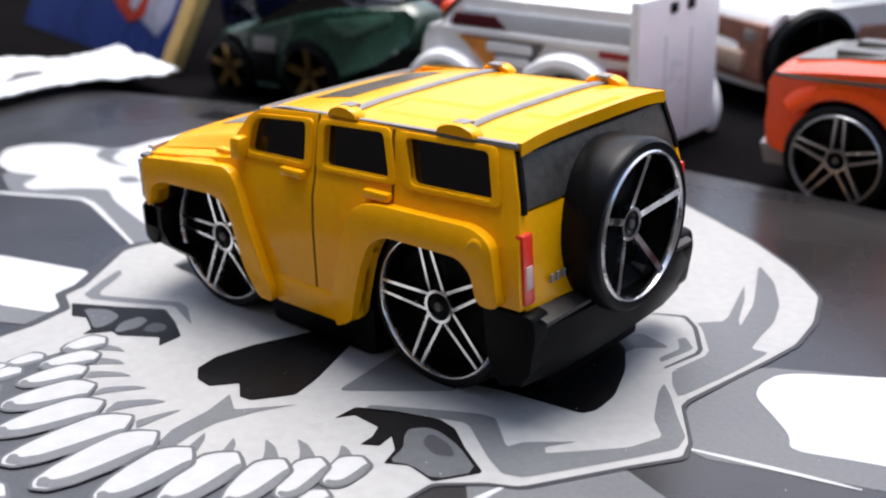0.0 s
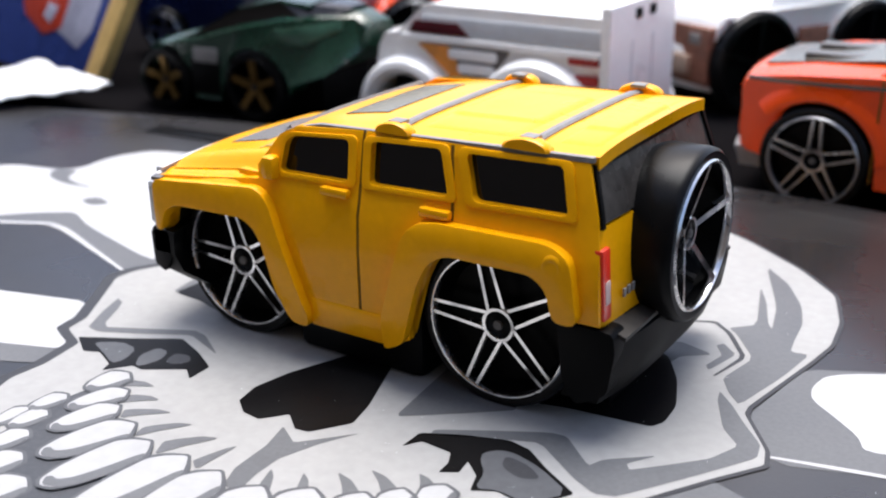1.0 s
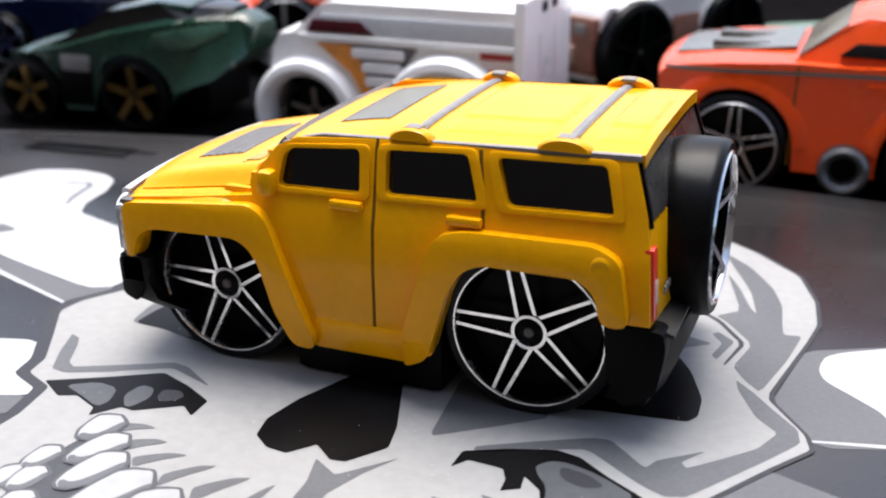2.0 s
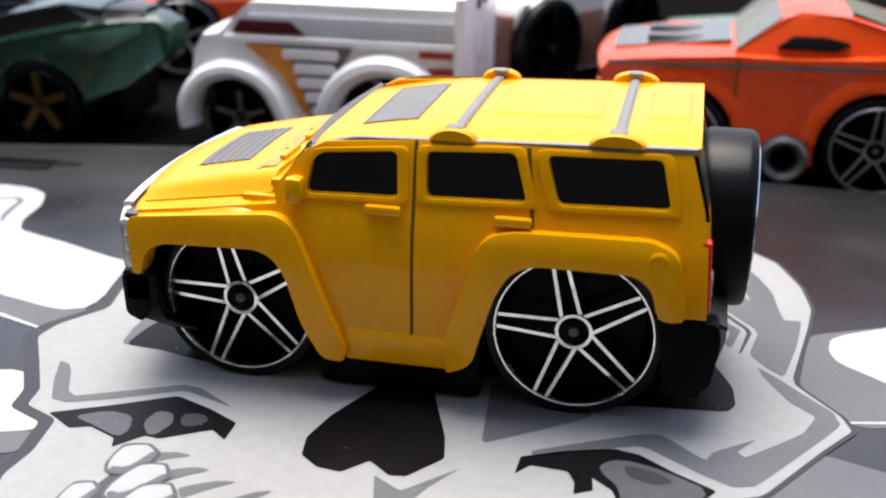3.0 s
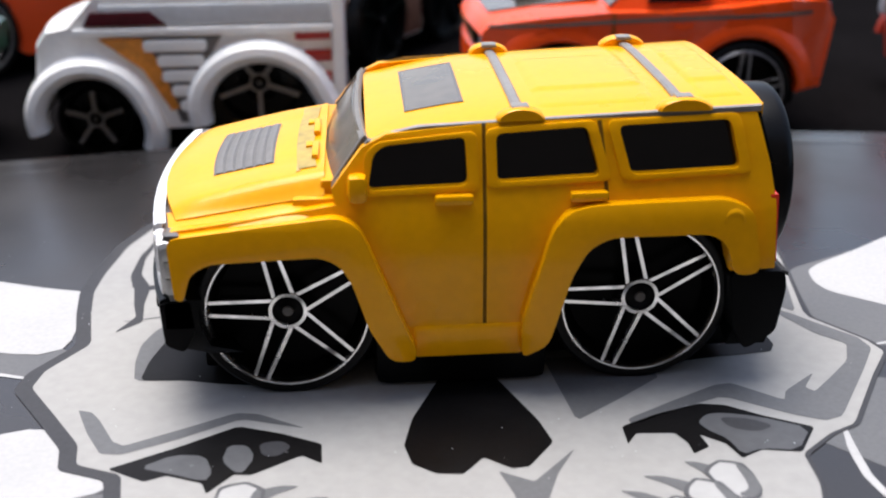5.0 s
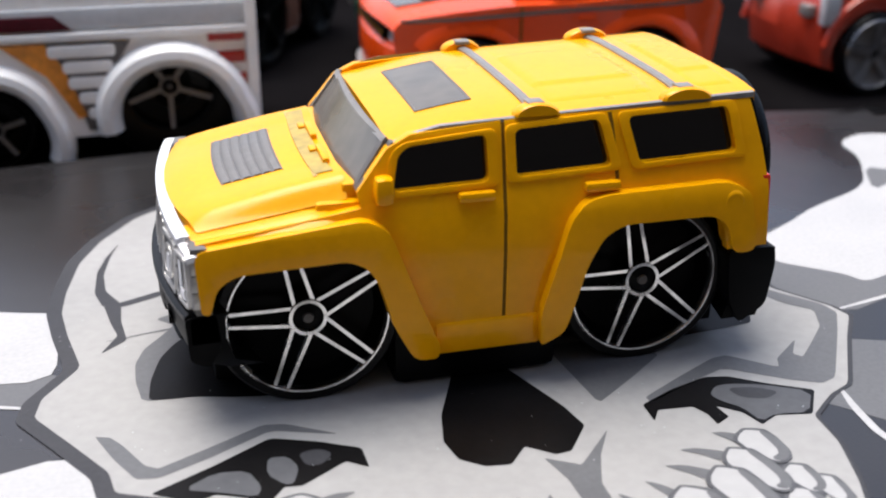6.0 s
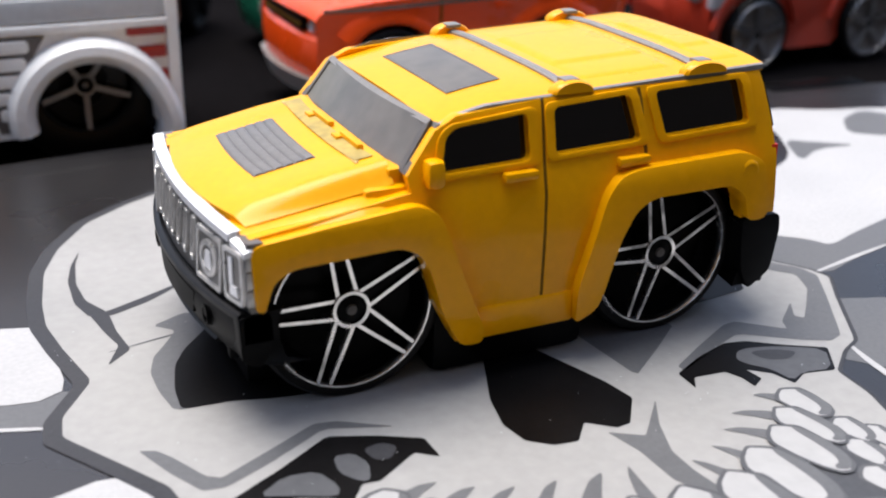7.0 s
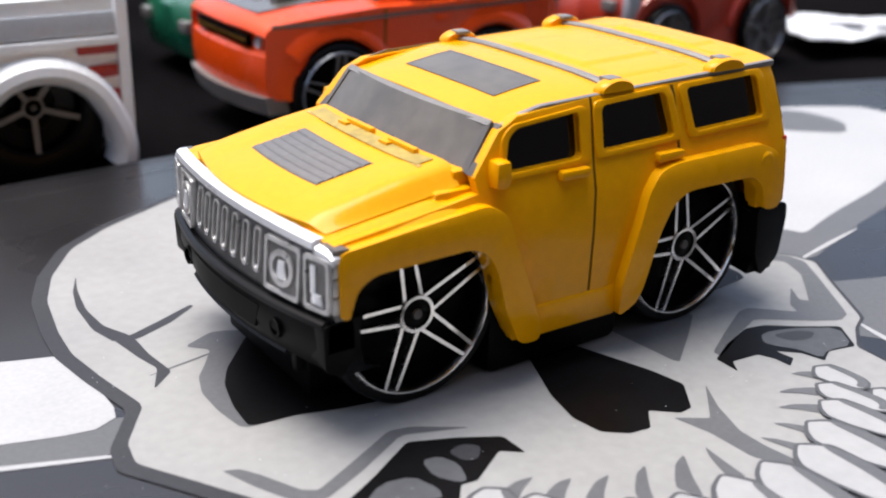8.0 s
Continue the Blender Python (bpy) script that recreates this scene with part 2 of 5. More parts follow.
def wheel(parent, x, y, z, r_tyre, r_rim, width, angles, pair, metal, dish=DISH, turn=0.0, hub=1.9, thick=0.45, spoke=0.37, deep=2.6, ring=None, sink=0.0):
    """A toy wheel whose face looks towards -y: tyre, rim ring with spokes, dish and hub cap."""
    w = new("wheel")
    w.parent = parent
    w.matrix_basis = pose(x * MM, y * MM, z * MM, 0, 0, turn)
    k = r_tyre - r_rim
    part("tyre", lathe([(r_rim - 0.3, 0.3), (r_rim + 0.1, 0.0), (r_tyre - 0.35 * k, 0.0), (r_tyre - 0.08 * k, 0.35), (r_tyre, 1.0), (r_tyre, width - 1), (r_tyre - 0.3, width), (r_rim * 0.5, width), (r_rim * 0.5, width - 1), (r_rim - 0.3, width - 1)], 56), TYRE, w)
    part("dish", lathe([(0.01, deep), (r_rim - 1.2, deep - 0.2), (r_rim - 0.6, deep * 0.6), (r_rim - 0.35, 0.4), (r_rim - 0.1, 0.4), (r_rim - 0.1, deep + 0.6), (0.01, deep + 0.6)], 48, closed=False), dish, w)
    part("rim", lathe([(r_rim - thick, 0.15), (r_rim - thick * 0.6, -0.18), (r_rim - 0.1, -0.2), (r_rim + 0.1, 0.05), (r_rim, 0.5), (r_rim - thick, 0.6)], 56), ring or metal, w)
    for a in angles:
        bm = bmesh.new()
        for s in ((-1, 1) if pair else (0,)):
            c, sn = math.cos(radians(a)), math.sin(radians(a))
            i, o = (0.95 * s * hub / 1.9, 0.66 * s)
            bar(bm, (hub * 0.85 * c - i * sn, 0.75 + sink, hub * 0.85 * sn + i * c), ((r_rim - 0.4) * c - o * sn, 0.25, (r_rim - 0.4) * sn + o * c), spoke, 0.7)
        soften(bm, 0.12, 40, 1)
        part("spoke", bm, metal, w)
    part("hub", lathe([(hub - 0.4, 1.1 + sink), (hub - 0.35, 0.25 + sink), (hub, 0.2 + sink), (hub + 0.1, 1.1 + sink)], 28), metal, w)
    part("hub_pin", lathe([(0.01, 0.05 + sink), (hub * 0.26, 0.1 + sink), (hub * 0.3, 0.45 + sink), (0.01, 0.5 + sink)], 12, closed=False), GREY, w)
    part("hub_cap", lathe([(0.01, 0.38 + sink), (hub * 0.3, 0.35 + sink), (hub * 0.45, 0.5 + sink), (hub - 0.35, 0.65 + sink), (hub - 0.35, 1.1 + sink), (0.01, 1.1 + sink)], 24, closed=False), BLACK, w)
    return w


def arch(cx, cz, r, z_end, n=12, squash=1.0):
    """Points over a wheel, from behind it to before it (larger x first)."""
    a = math.asin(max(-1, min(1, (z_end - cz) / r)))
    return [(cx + r * math.cos(t), cz + squash * r * math.sin(t)) for t in span(a, math.pi - a, n)]

# ---- the table, the board and its print ----
ZB = -4.0  # the table top behind and under the board
g = bmesh.new()
box(g, -3000, 3000, -3000, 3000, ZB - 20, ZB)
tagged(part("ground", g, BASEDARK), "black table top under the toy cars", "table top", kind="structure")

# unseen walls, added only to hold back low sky light and reflections
SKY_SCREEN = mat("dull_brown_sky_screen", (0.10, 0.085, 0.075), 0.8, vary=0.2, grain=60, blotch=4, bump=0.2)
for side, x0, x1, y0, y1, high in (("south", -900, 900, -560, -500, 760), ("west", -960, -900, -560, 960, 300), ("east", 900, 960, -560, 960, 110)):
    w = box(bmesh.new(), x0, x1, y0, y1, ZB, high, 2)
    tagged(part("screen_wall_" + side, w, SKY_SCREEN), "unseen plain brown wall added to screen off the low sky", "wall", kind="structure")

board = thing("skull_board", "dark grey board printed with a white skull and crossed bones", "printed board")


def back_edge(x):
    return 74.0 - (x - 8) ** 2 / 850


rim = [(x, back_edge(x)) for x in span(-150, 165, 40)]
outline = rim + [(185, 20), (190, -60), (180, -150), (-170, -150), (-180, -60), (-172, 15)]
bm = bmesh.new()
bm.faces.new([bm.verts.new((x, y, 0)) for x, y in outline])
top = bm.faces[:]
bmesh.ops.extrude_face_region(bm, geom=top)
for v in bm.verts[:len(outline)]:
    v.co.z = ZB
bmesh.ops.recalc_face_normals(bm, faces=bm.faces)
soften(bm, 0.7, 60, 3)
part("panel", bm, BOARD, board, "dark grey satin panel")
lip = bmesh.new()
for off, w, h in ((-2.2, 0.6, 0.08), (-7.5, 0.5, 0.05)):
    xs = span(-148, 163, 48)
    m = sheet(xs, (0, 0.5, 1), lambda u, v: (u, back_edge(u) + off + w * v, h * (1 - abs(2 * v - 1)) + 0.02), (0, 0, -0.3))
    merge(lip, m)
part("raised_edge_line", lip, BOARD, board)
for x0, y0, x1, y1 in ((-99.6, 49.6, -78.6, 51.2), (97, 63, 119, 61)):
    d = Vector((x1 - x0, y1 - y0))
    b = bmesh.new()
    box(b, -d.length / 2, d.length / 2, -2.5, 2.5, 0.01, 0.3, 0.15)
    bmesh.ops.transform(b, matrix=Matrix.Translation(((x0 + x1) / 2, (y0 + y1) / 2, 0)) @ Matrix.Rotation(math.atan2(d.y, d.x), 4, "Z"), verts=b.verts)
    part("slot_cover", b, DISH, board, "black elongated slot")


def ink(name, points, layer, material, mirrored=False, rounds=2, cut=0.2):
    """One printed shape, layer by layer above the board."""
    for s in ((1, -1) if mirrored else (1,)):
        b = bmesh.new()
        f = b.faces.new([b.verts.new((s * x, y, 0.03 + 0.028 * layer)) for x, y in chaikin(points, rounds, cut)])
        bmesh.ops.triangulate(b, faces=[f])
        part(name, b, material, board)


def stroke(points, w):
    """A line of the width w, tapered at both ends."""
    left, right = [], []
    n = len(points)
    for i, p in enumerate(points):
        a, b = Vector(points[max(i - 1, 0)]), Vector(points[min(i + 1, n - 1)])
        d = (b - a).normalized()
        k = w / 2 * (0.45 if i in (0, n - 1) else 1)
        left.append((p[0] - d.y * k, p[1] + d.x * k)), right.append((p[0] + d.y * k, p[1] - d.x * k))
    return left + right[::-1]


# crossed bones
ink("printed_bone", [(41, -0.8), (42, 6), (43, 12.5), (54, 18), (100, 20), (112, 18), (94, 7), (80, 1), (61, -4), (46, -9)], 0, INK_G, rounds=1, cut=0.1)
ink("printed_bone", [(45.5, 12.7), (54, 17.8), (60, 22), (73, 28), (80, 40), (81, 48), (88, 52), (98, 47), (108, 45), (121, 38), (119, 27), (101, 17), (90, 9), (78, 5), (66, 2), (59, 0), (53, -2.2), (51.8, 0.5), (49, 3), (45.6, 5.8), (44.8, 8.6)], 1, INK_W)
ink("printed_notch", [(73, 26), (80, 30), (88, 29), (82, 33), (78, 36)], 2, INK_G, rounds=1)
ink("printed_notch", [(96.3, 41.6), (91.3, 35), (95, 32), (101, 27.5), (107, 32.7), (106.6, 41), (103.2, 44.6)], 2, INK_G, rounds=1)
ink("printed_highlight", stroke([(44, -8.2), (53, -6.2), (61, -4.6)], 0.7), 1, INK_W, rounds=1)
ink("printed_bone", [(-41.5, -1), (-65, 2.6), (-71.5, 6.3), (-74, 9), (-80, 5), (-92, 4), (-95, 0), (-83, -5.2), (-71, 0.5), (-66.7, 0), (-44.6, -7.6)], 0, INK_G, rounds=1, cut=0.12)
ink("printed_highlight", stroke([(-94, -9), (-83, -5.4), (-71, 0.5), (-66.7, 0), (-44.8, -7.6)], 1.1), 1, INK_W, rounds=1, cut=0.12)
ink("printed_bone", [(-43.2, 13.6), (-49.5, 15.5), (-58, 19), (-66.3, 21.6), (-68.4, 25.5), (-69.2, 32), (-71.5, 37.2), (-75, 39.4), (-81, 40), (-88, 37.6), (-91, 31), (-90.3, 23), (-94, 20.3), (-102, 18.7), (-108, 14), (-109, 9), (-102, 3), (-94, 1.2), (-88, 3.5), (-85.7, -1.4), (-82, -2.2), (-76, 3.2), (-71.6, 6.2), (-65, 2.8), (-43, -3.2)], 2, INK_W, cut=0.15)
ink("printed_notch", [(-94, 20.2), (-90, 22.4), (-87.7, 18), (-84, 16.6), (-79, 16.4), (-85, 15.4), (-91, 16.6)], 3, INK_G, rounds=1)
ink("printed_notch", stroke([(-79, 33), (-73.6, 34.6), (-72.4, 27.4), (-71, 24)], 0.9), 3, INK_G, rounds=1)
ink("printed_notch", [(-74.4, 13.4), (-70, 12), (-72.4, 9.6), (-76, 11)], 3, INK_G, rounds=1)
ink("printed_bone", [(-41.5, -17), (-57, -21.3), (-72, -27), (-84, -40), (-66, -46), (-42, -31.4), (-33.6, -28.4), (-34.6, -25.4), (-38, -23.6)], 0, INK_W, rounds=1, cut=0.1)
ink("printed_bone_edge", [(-33.6, -28.6), (-42, -31.4), (-60, -42), (-52, -44), (-37, -34.3), (-33, -32.4)], 1, INK_G, rounds=1, cut=0.1)
ink("printed_bone", [(41.5, -14.6), (43, -15.1), (57, -20), (74, -28), (82, -42), (60, -46), (40, -35), (31, -25), (36, -23)], 0, INK_G, rounds=1, cut=0.1)
ink("printed_highlight", stroke([(35.2, -24), (34.4, -28), (34, -33), (36, -40)], 0.9), 1, INK_W, rounds=1)

# dark outline, then the skull itself
RIGHT = [(0, 60), (8, 57.5), (15.5, 53.6), (24.7, 48.5), (34, 41.6), (40.3, 35), (43, 27), (43.8, 20), (43, 14.5), (40.2, -0.5), (44.7, -7), (45.5, -9.8), (42.2, -14.5), (36.4, -23.6), (33.5, -25.0), (29.6, -28.2), (29.3, -33), (27.5, -39), (24.5, -46), (17, -54), (8, -59), (0, -60)]
LEFT = [(-8, 57), (-17, 53), (-28, 47), (-34.3, 42), (-39, 34.5), (-41.5, 27.8), (-42.8, 19.2), (-43.1, 13.6), (-42.2, 7.5), (-40.6, -0.2), (-44.2, -6), (-44.7, -9.5), (-41, -15.3), (-37.6, -20.8), (-37, -24.2), (-32.6, -26.2), (-31.6, -32), (-32, -36.5), (-30, -42), (-24.5, -48), (-17, -55), (-8, -59)]
OUTLINE = RIGHT + LEFT[::-1]
ink("printed_outline", [(x * 1.008 + 0.2, y * 1.008) if x > 0 else (x * 1.03 - 0.45, y * 1.02 - 0.15) for x, y in OUTLINE], 3, INK_D, cut=0.08)
ink("printed_skull", OUTLINE, 4, INK_C, cut=0.08)
# shading of the brow
ink("printed_shade", [(29.6, 40.4), (34, 35.8), (37.6, 29.5), (39.3, 24.2), (39.8, 19.1), (40.3, 15.9), (42.4, 16.1), (41.4, 9), (39.5, 0.4), (37.6, 2.5), (35.9, 5.4), (37.2, 11.8), (33.4, 17.2), (32, 18.4), (34.6, 21), (31.2, 32.9), (33.5, 28.2), (35.6, 22.3), (36.6, 20.6), (35, 27.6)], 5, INK_G, rounds=1, cut=0.12)
ink("printed_line", stroke([(26.3, 17.4), (30, 19.2), (32.6, 17), (36.2, 11.6), (34.9, 5.4)], 0.6), 5.3, INK_D, rounds=1, cut=0.1)
ink("printed_line", [(33, 13.9), (35.2, 11.8), (33.9, 6.4), (33.2, 7.4), (33.9, 10.8), (32.4, 13)], 5, INK_G, rounds=1, cut=0.1)
ink("printed_line", [(-36.6, 33), (-38.3, 28.7), (-39.3, 24.2), (-39.5, 18), (-38.6, 14.4), (-37, 13), (-36.6, 14.8), (-38.2, 18.3), (-38.5, 23.2), (-37.7, 28.9)], 5, INK_D, rounds=1, cut=0.1)
ink("printed_line", stroke([(-38.6, 14.6), (-36.4, 14), (-32, 16), (-28, 18.4)], 1.3), 5.2, INK_D, rounds=1, cut=0.1)
ink("printed_line", [(-38.4, 14.4), (-37.6, 9.5), (-36.8, 6.1), (-38.6, 2.2), (-35.8, 4.8), (-36.4, 9.5), (-36.4, 13.6)], 5.4, INK_D, rounds=1, cut=0.08)
ink("printed_line", stroke([(-38, 5), (-32, 6.2), (-27, 7)], 0.35), 5.3, INK_G, rounds=1)
# eyes and nose
ink("printed_eye_rim", [(-27, 10.4), (-28.9, 11), (-32.6, 9.2), (-30.6, 7.2), (-32.4, 4.4), (-34, 2.2), (-35, -1), (-35, -5), (-34.4, -9), (-30, -9.3), (-20, -6), (-20, 6)], 5, INK_G, rounds=1, cut=0.12)
ink("printed_eye", [(-26, 8.2), (-28.7, 5), (-30.8, 2.5), (-32.4, -0.4), (-33.5, -5), (-33.8, -9.1), (-29.1, -9.4), (-25, -10.6), (-16, -12), (-11, -5), (-13, 4), (-20, 9)], 6, INK_K, cut=0.12)
ink("printed_eye_rim", [(26.8, 10.3), (28.4, 11.8), (33, 10.4), (29.9, 8.1), (29.4, 5.4), (24, 5), (24, 8)], 5, INK_G, rounds=1, cut=0.12)
ink("printed_eye", [(27, 8.3), (29, 7), (31.8, 2.4), (34, -3.4), (34.2, -7.2), (33.4, -8.7), (31, -9), (24, -9.8), (16, -12), (11, -4), (13, 4), (20, 9)], 6, INK_K, cut=0.12)
ink("printed_nose", [(-2.9, -11.5), (3.0, -11.5), (6.2, -20.4), (7.0, -24.3), (4.2, -28.1), (2.6, -28.3), (0.2, -26.3), (-1.9, -28.8), (-4.3, -28.5), (-6.4, -26.8), (-7.0, -23.6), (-6.0, -19.0)], 5, INK_K, cut=0.06)
ink("printed_cheek_spike", [(8.6, -8), (9.9, -20.8), (15.4, -16.7), (20, -13), (17, -8)], 5, INK_G, rounds=1, cut=0.06)
ink("printed_cheek_spike", [(8.8, -25.6), (6.6, -29.4), (5.0, -33.6), (5.0, -36.8), (5.6, -40.4), (3.6, -39.9), (2.5, -37.2), (2.3, -32.4), (1.3, -28.6), (4.3, -30.5)], 5, INK_G, rounds=1, cut=0.05)
# corners of the mouth
ink("printed_cheek", [(-38.9, -14.5), (-37.5, -15), (-36.4, -16.6), (-34.4, -20.6), (-33.2, -21.4), (-28.5, -19.1), (-23.2, -16.4), (-21, -16.8), (-16.2, -19.9), (-22.6, -17.6), (-28.7, -20.9), (-33.2, -22.9), (-35.2, -22.6), (-37.2, -18.8)], 5, INK_G, rounds=1, cut=0.08)
ink("printed_cheek", [(36.7, 2.3), (38.8, 0.1), (41.1, -2.9), (44, -6.3), (44.5, -8.9), (41.7, -13.4), (35.8, -22.2), (33.8, -22.9), (31, -21.5), (25.3, -17.5), (21, -19.2), (15, -22), (14.9, -20.9), (19.6, -18.2), (25.2, -15.2), (27, -15), (31.2, -18.8), (32, -17), (36.2, -13.6), (34.2, -16.5), (34.9, -17.4), (37.6, -14.7), (40.7, -11.4), (42.2, -7.7), (39.7, -5.1), (37.2, 0.2)], 5, INK_G, rounds=1, cut=0.1)
ink("printed_mouth_corner", [(-34, -25.2), (-31, -23.6), (-28.3, -22.2), (-22.8, -18.9), (-18.5, -20.6), (-14.7, -22.7), (-14.6, -26), (-16.5, -24.5), (-20.9, -27.3), (-22.5, -27.1), (-24.6, -29.8), (-25.2, -28.2), (-28.5, -26.7), (-30.4, -27.5)], 5, INK_K, rounds=1, cut=0.06)
ink("printed_mouth_corner", [(13.9, -25.3), (14, -22.2), (18, -20.2), (22.5, -18.7), (25, -19.2), (28.2, -21.5), (32.3, -23.9), (29.6, -28), (26, -27.3), (23.8, -28.5), (23, -26), (21, -24.3), (21.3, -26.4), (19.6, -27.4), (19.5, -25.5), (18.7, -23.8), (15.1, -23.5)], 5, INK_K, rounds=1, cut=0.06)
ink("printed_gum", [(24.2, -20.6), (27.5, -21.6), (31.8, -24.1), (29.4, -27.7), (26, -27.1), (24, -28), (23.4, -25.2), (22, -23.6), (21.4, -22.2), (22.6, -20.8)], 6, INK_O, rounds=1)
ink("printed_gum_shade", [(23.6, -21.4), (26.5, -21.9), (28.6, -23.4), (26.6, -24.4), (24.2, -23.4)], 7, INK_D)
ink("printed_gum", [(-31.2, -25.3), (-28.3, -23.4), (-25.4, -23.8), (-24.4, -26.6), (-25, -28), (-28.4, -26.4)], 6, INK_O, rounds=1)
ink("printed_gum", [(-23.8, -24.8), (-23.4, -22.2), (-21.6, -22.4), (-20.8, -24.4), (-21.6, -26.8), (-22.4, -26.8)], 6, INK_O, rounds=1)
ink("printed_gum_shade", [(-20.6, -22.2), (-18.6, -21.8), (-17.4, -23), (-18.8, -24.6), (-20.2, -24.2)], 6, INK_D)
ink("printed_line", stroke([(-98.6, 48.6), (-91, 50.3), (-82, 51.9), (-74, 53)], 2.6), 5, INK_K, rounds=1)
ink("printed_line", stroke([(90, 63.2), (100, 64.6), (112, 64.4), (118.5, 62.4)], 1.8), 5, INK_K, rounds=1)
# specks of dust on the print
specks = bmesh.new()
for i in range(260):
    x, y, r = random.uniform(-1, 1), random.uniform(-1, 1), random.uniform(0.03, 0.09)
    x, y = (x * 46, y * 31) if i < 90 else (x * 110, 20 + y * 48)
    f = specks.faces.new([specks.verts.new((x + r * math.cos(a) * random.uniform(0.6, 1.3), y + r * math.sin(a), 0.26)) for a in (0, 1.2, 2.5, 3.7, 5.0)])
part("dust_specks", specks, BLUEGREY, board, kind="stuff")
# two rows of long teeth fanned round the jaw: tip and root of each upper tooth
TEETH = [(-21.4, -28.9, -22.3, -34.0), (-18.3, -31.9, -20.8, -38.0), (-16.4, -34.9, -18.7, -42.0), (-12.1, -36.8, -15.4, -46.0), (-8.0, -38.6, -10.8, -49.6), (-2.8, -38.8, -4.8, -52.0),
         (2.0, -39.2, 1.4, -52.4), (7.2, -38.9, 7.9, -50.0), (11.4, -36.6, 13.0, -46.6), (15.9, -34.5, 17.6, -42.8), (18.5, -32.0, 20.6, -39.0), (21.4, -29.3, 22.5, -34.8)]
LOWER = [(-24.7, -40.0, -24.6, -44.6), (-23.4, -35.9, -24.2, -40.2), (-22.3, -39.4, -22.8, -43.8), (-20.6, -43.2, -21.0, -48.0), (-17.5, -46.4, -18.2, -51.6), (-13.4, -49.2, -14.2, -55.0), (-8.2, -52.0, -8.8, -58.4), (-1.8, -53.6, -2.0, -60.4),
         (4.8, -53.0, 5.2, -59.8), (10.6, -50.2, 11.6, -56.4), (15.4, -46.6, 16.6, -52.4), (19.2, -42.8, 20.2, -47.8), (21.2, -38.8, 21.8, -43.6), (22.7, -35.4, 23.3, -39.8), (24.5, -37.6, 24.8, -42.0)]


def tooth(tip, root, w, lay):
    """A rounded tooth with a dark outline, a white face and a grey shade along one edge and the root."""
    tip, root = Vector(tip), Vector(root)
    way, ln = (root - tip).normalized(), (root - tip).length
    across = Vector((-way.y, way.x))
    if across.x < 0:
        across.negate()
    put = lambda pts, k, d: [tuple(tip + way * (s * ln + (d if s > 0.5 else -d)) + across * (q * w / 2 * k)) for s, q in pts]
    form = [(-0.05, 0.05), (0.04, 0.55), (0.15, 0.98), (0.45, 1.02), (0.75, 0.84), (0.93, 0.52), (1.0, 0.0), (0.95, -0.42), (0.75, -0.76), (0.45, -0.95), (0.17, -0.98), (0.05, -0.6)]
    ink("printed_tooth_outline", put(form, 1.06, 0.25), lay, INK_O, cut=0.14)
    ink("printed_tooth", put(form, 0.9, -0.12), lay + 0.4, INK_T, cut=0.14)
    ink("printed_tooth_shade", stroke(put([(0.1, 0.78), (0.46, 0.84), (0.74, 0.68), (0.87, 0.38), (0.92, 0.0), (0.88, -0.36)], 0.9, -0.1), 0.27 * w), lay + 0.8, INK_G, rounds=1)


def tooth_width(i):
    """As wide as the gap to its neighbours."""
    tip, way = Vector(TEETH[i][:2]), (Vector(TEETH[i][2:4]) - Vector(TEETH[i][:2])).normalized()
    near = [abs((Vector(TEETH[j][:2]) - tip).cross(way)) for j in (i - 1, i + 1) if 0 <= j < len(TEETH)]
    return sum(near) / len(near) * 1.15


ink("printed_jaw_gap", [tuple(Vector(t[:2]) * 0.45 + Vector(t[2:4]) * 0.55) for t in TEETH] + [t[2:4] for t in reversed(LOWER)], 5.6, INK_M, rounds=1)
for i, (x, y, rx, ry) in enumerate(TEETH):
    tooth((x, y), (rx, ry), tooth_width(i), 9 + 1.3 * (min(i, 11 - i) + (0.5 if i > 5 else 0)))
for i, (x, y, rx, ry) in enumerate(LOWER):
    far = min(i, 14 - i)
    tooth((x, y), (rx, ry), (2.6, 3.0, 3.2, 3.5, 4.2, 5.0, 5.8, 6.2)[far], 6.0 + 0.3 * (i % 4))
# grey fins between the tips: point, then both ends of the base
for fin in ([(-16.4, -29.4), (-20.6, -30.0), (-19.6, -31.4)], [(-13.7, -31.3), (-17.4, -32.2), (-17.0, -34.2)], [(-10.5, -32.6), (-15.4, -34.9), (-14.4, -36.3)], [(-6.8, -33.2), (-10.9, -36.4), (-10.4, -38.4)],
            [(-2.6, -33.8), (-7.0, -37.3), (-6.0, -39.6)], [(0.0, -33.9), (-1.9, -38.4), (-0.5, -39.4)], [(5.6, -35.4), (8.2, -38.9), (6.9, -39.9)], [(8.7, -34.3), (11.6, -37.3), (10.4, -38.3)],
            [(11.4, -32.5), (16.2, -35.0), (14.6, -36.0)], [(13.9, -30.5), (18.4, -32.2), (17.0, -33.2)], [(18.2, -28.6), (21.0, -29.8), (19.8, -31.0)]):
    p, q, r = (Vector(v) for v in fin)
    side = 0.12 * (p - (q + r) / 2).length
    bow = Vector((0.0, side))
    ink("printed_tooth_spike", [tuple(p), tuple((p * 0.6 + q * 0.4) + bow), tuple((p * 0.2 + q * 0.8) + bow * 0.6), tuple(q), tuple(r), tuple(p * 0.4 + r * 0.6 + bow * 0.5)], 5.9, INK_G, rounds=1, cut=0.14)

# ---- the yellow off-road toy car ----
suv = thing("toy_suv", "yellow die-cast toy off-roader with oversized chrome wheels", "toy car", 0, 1.0, 0)


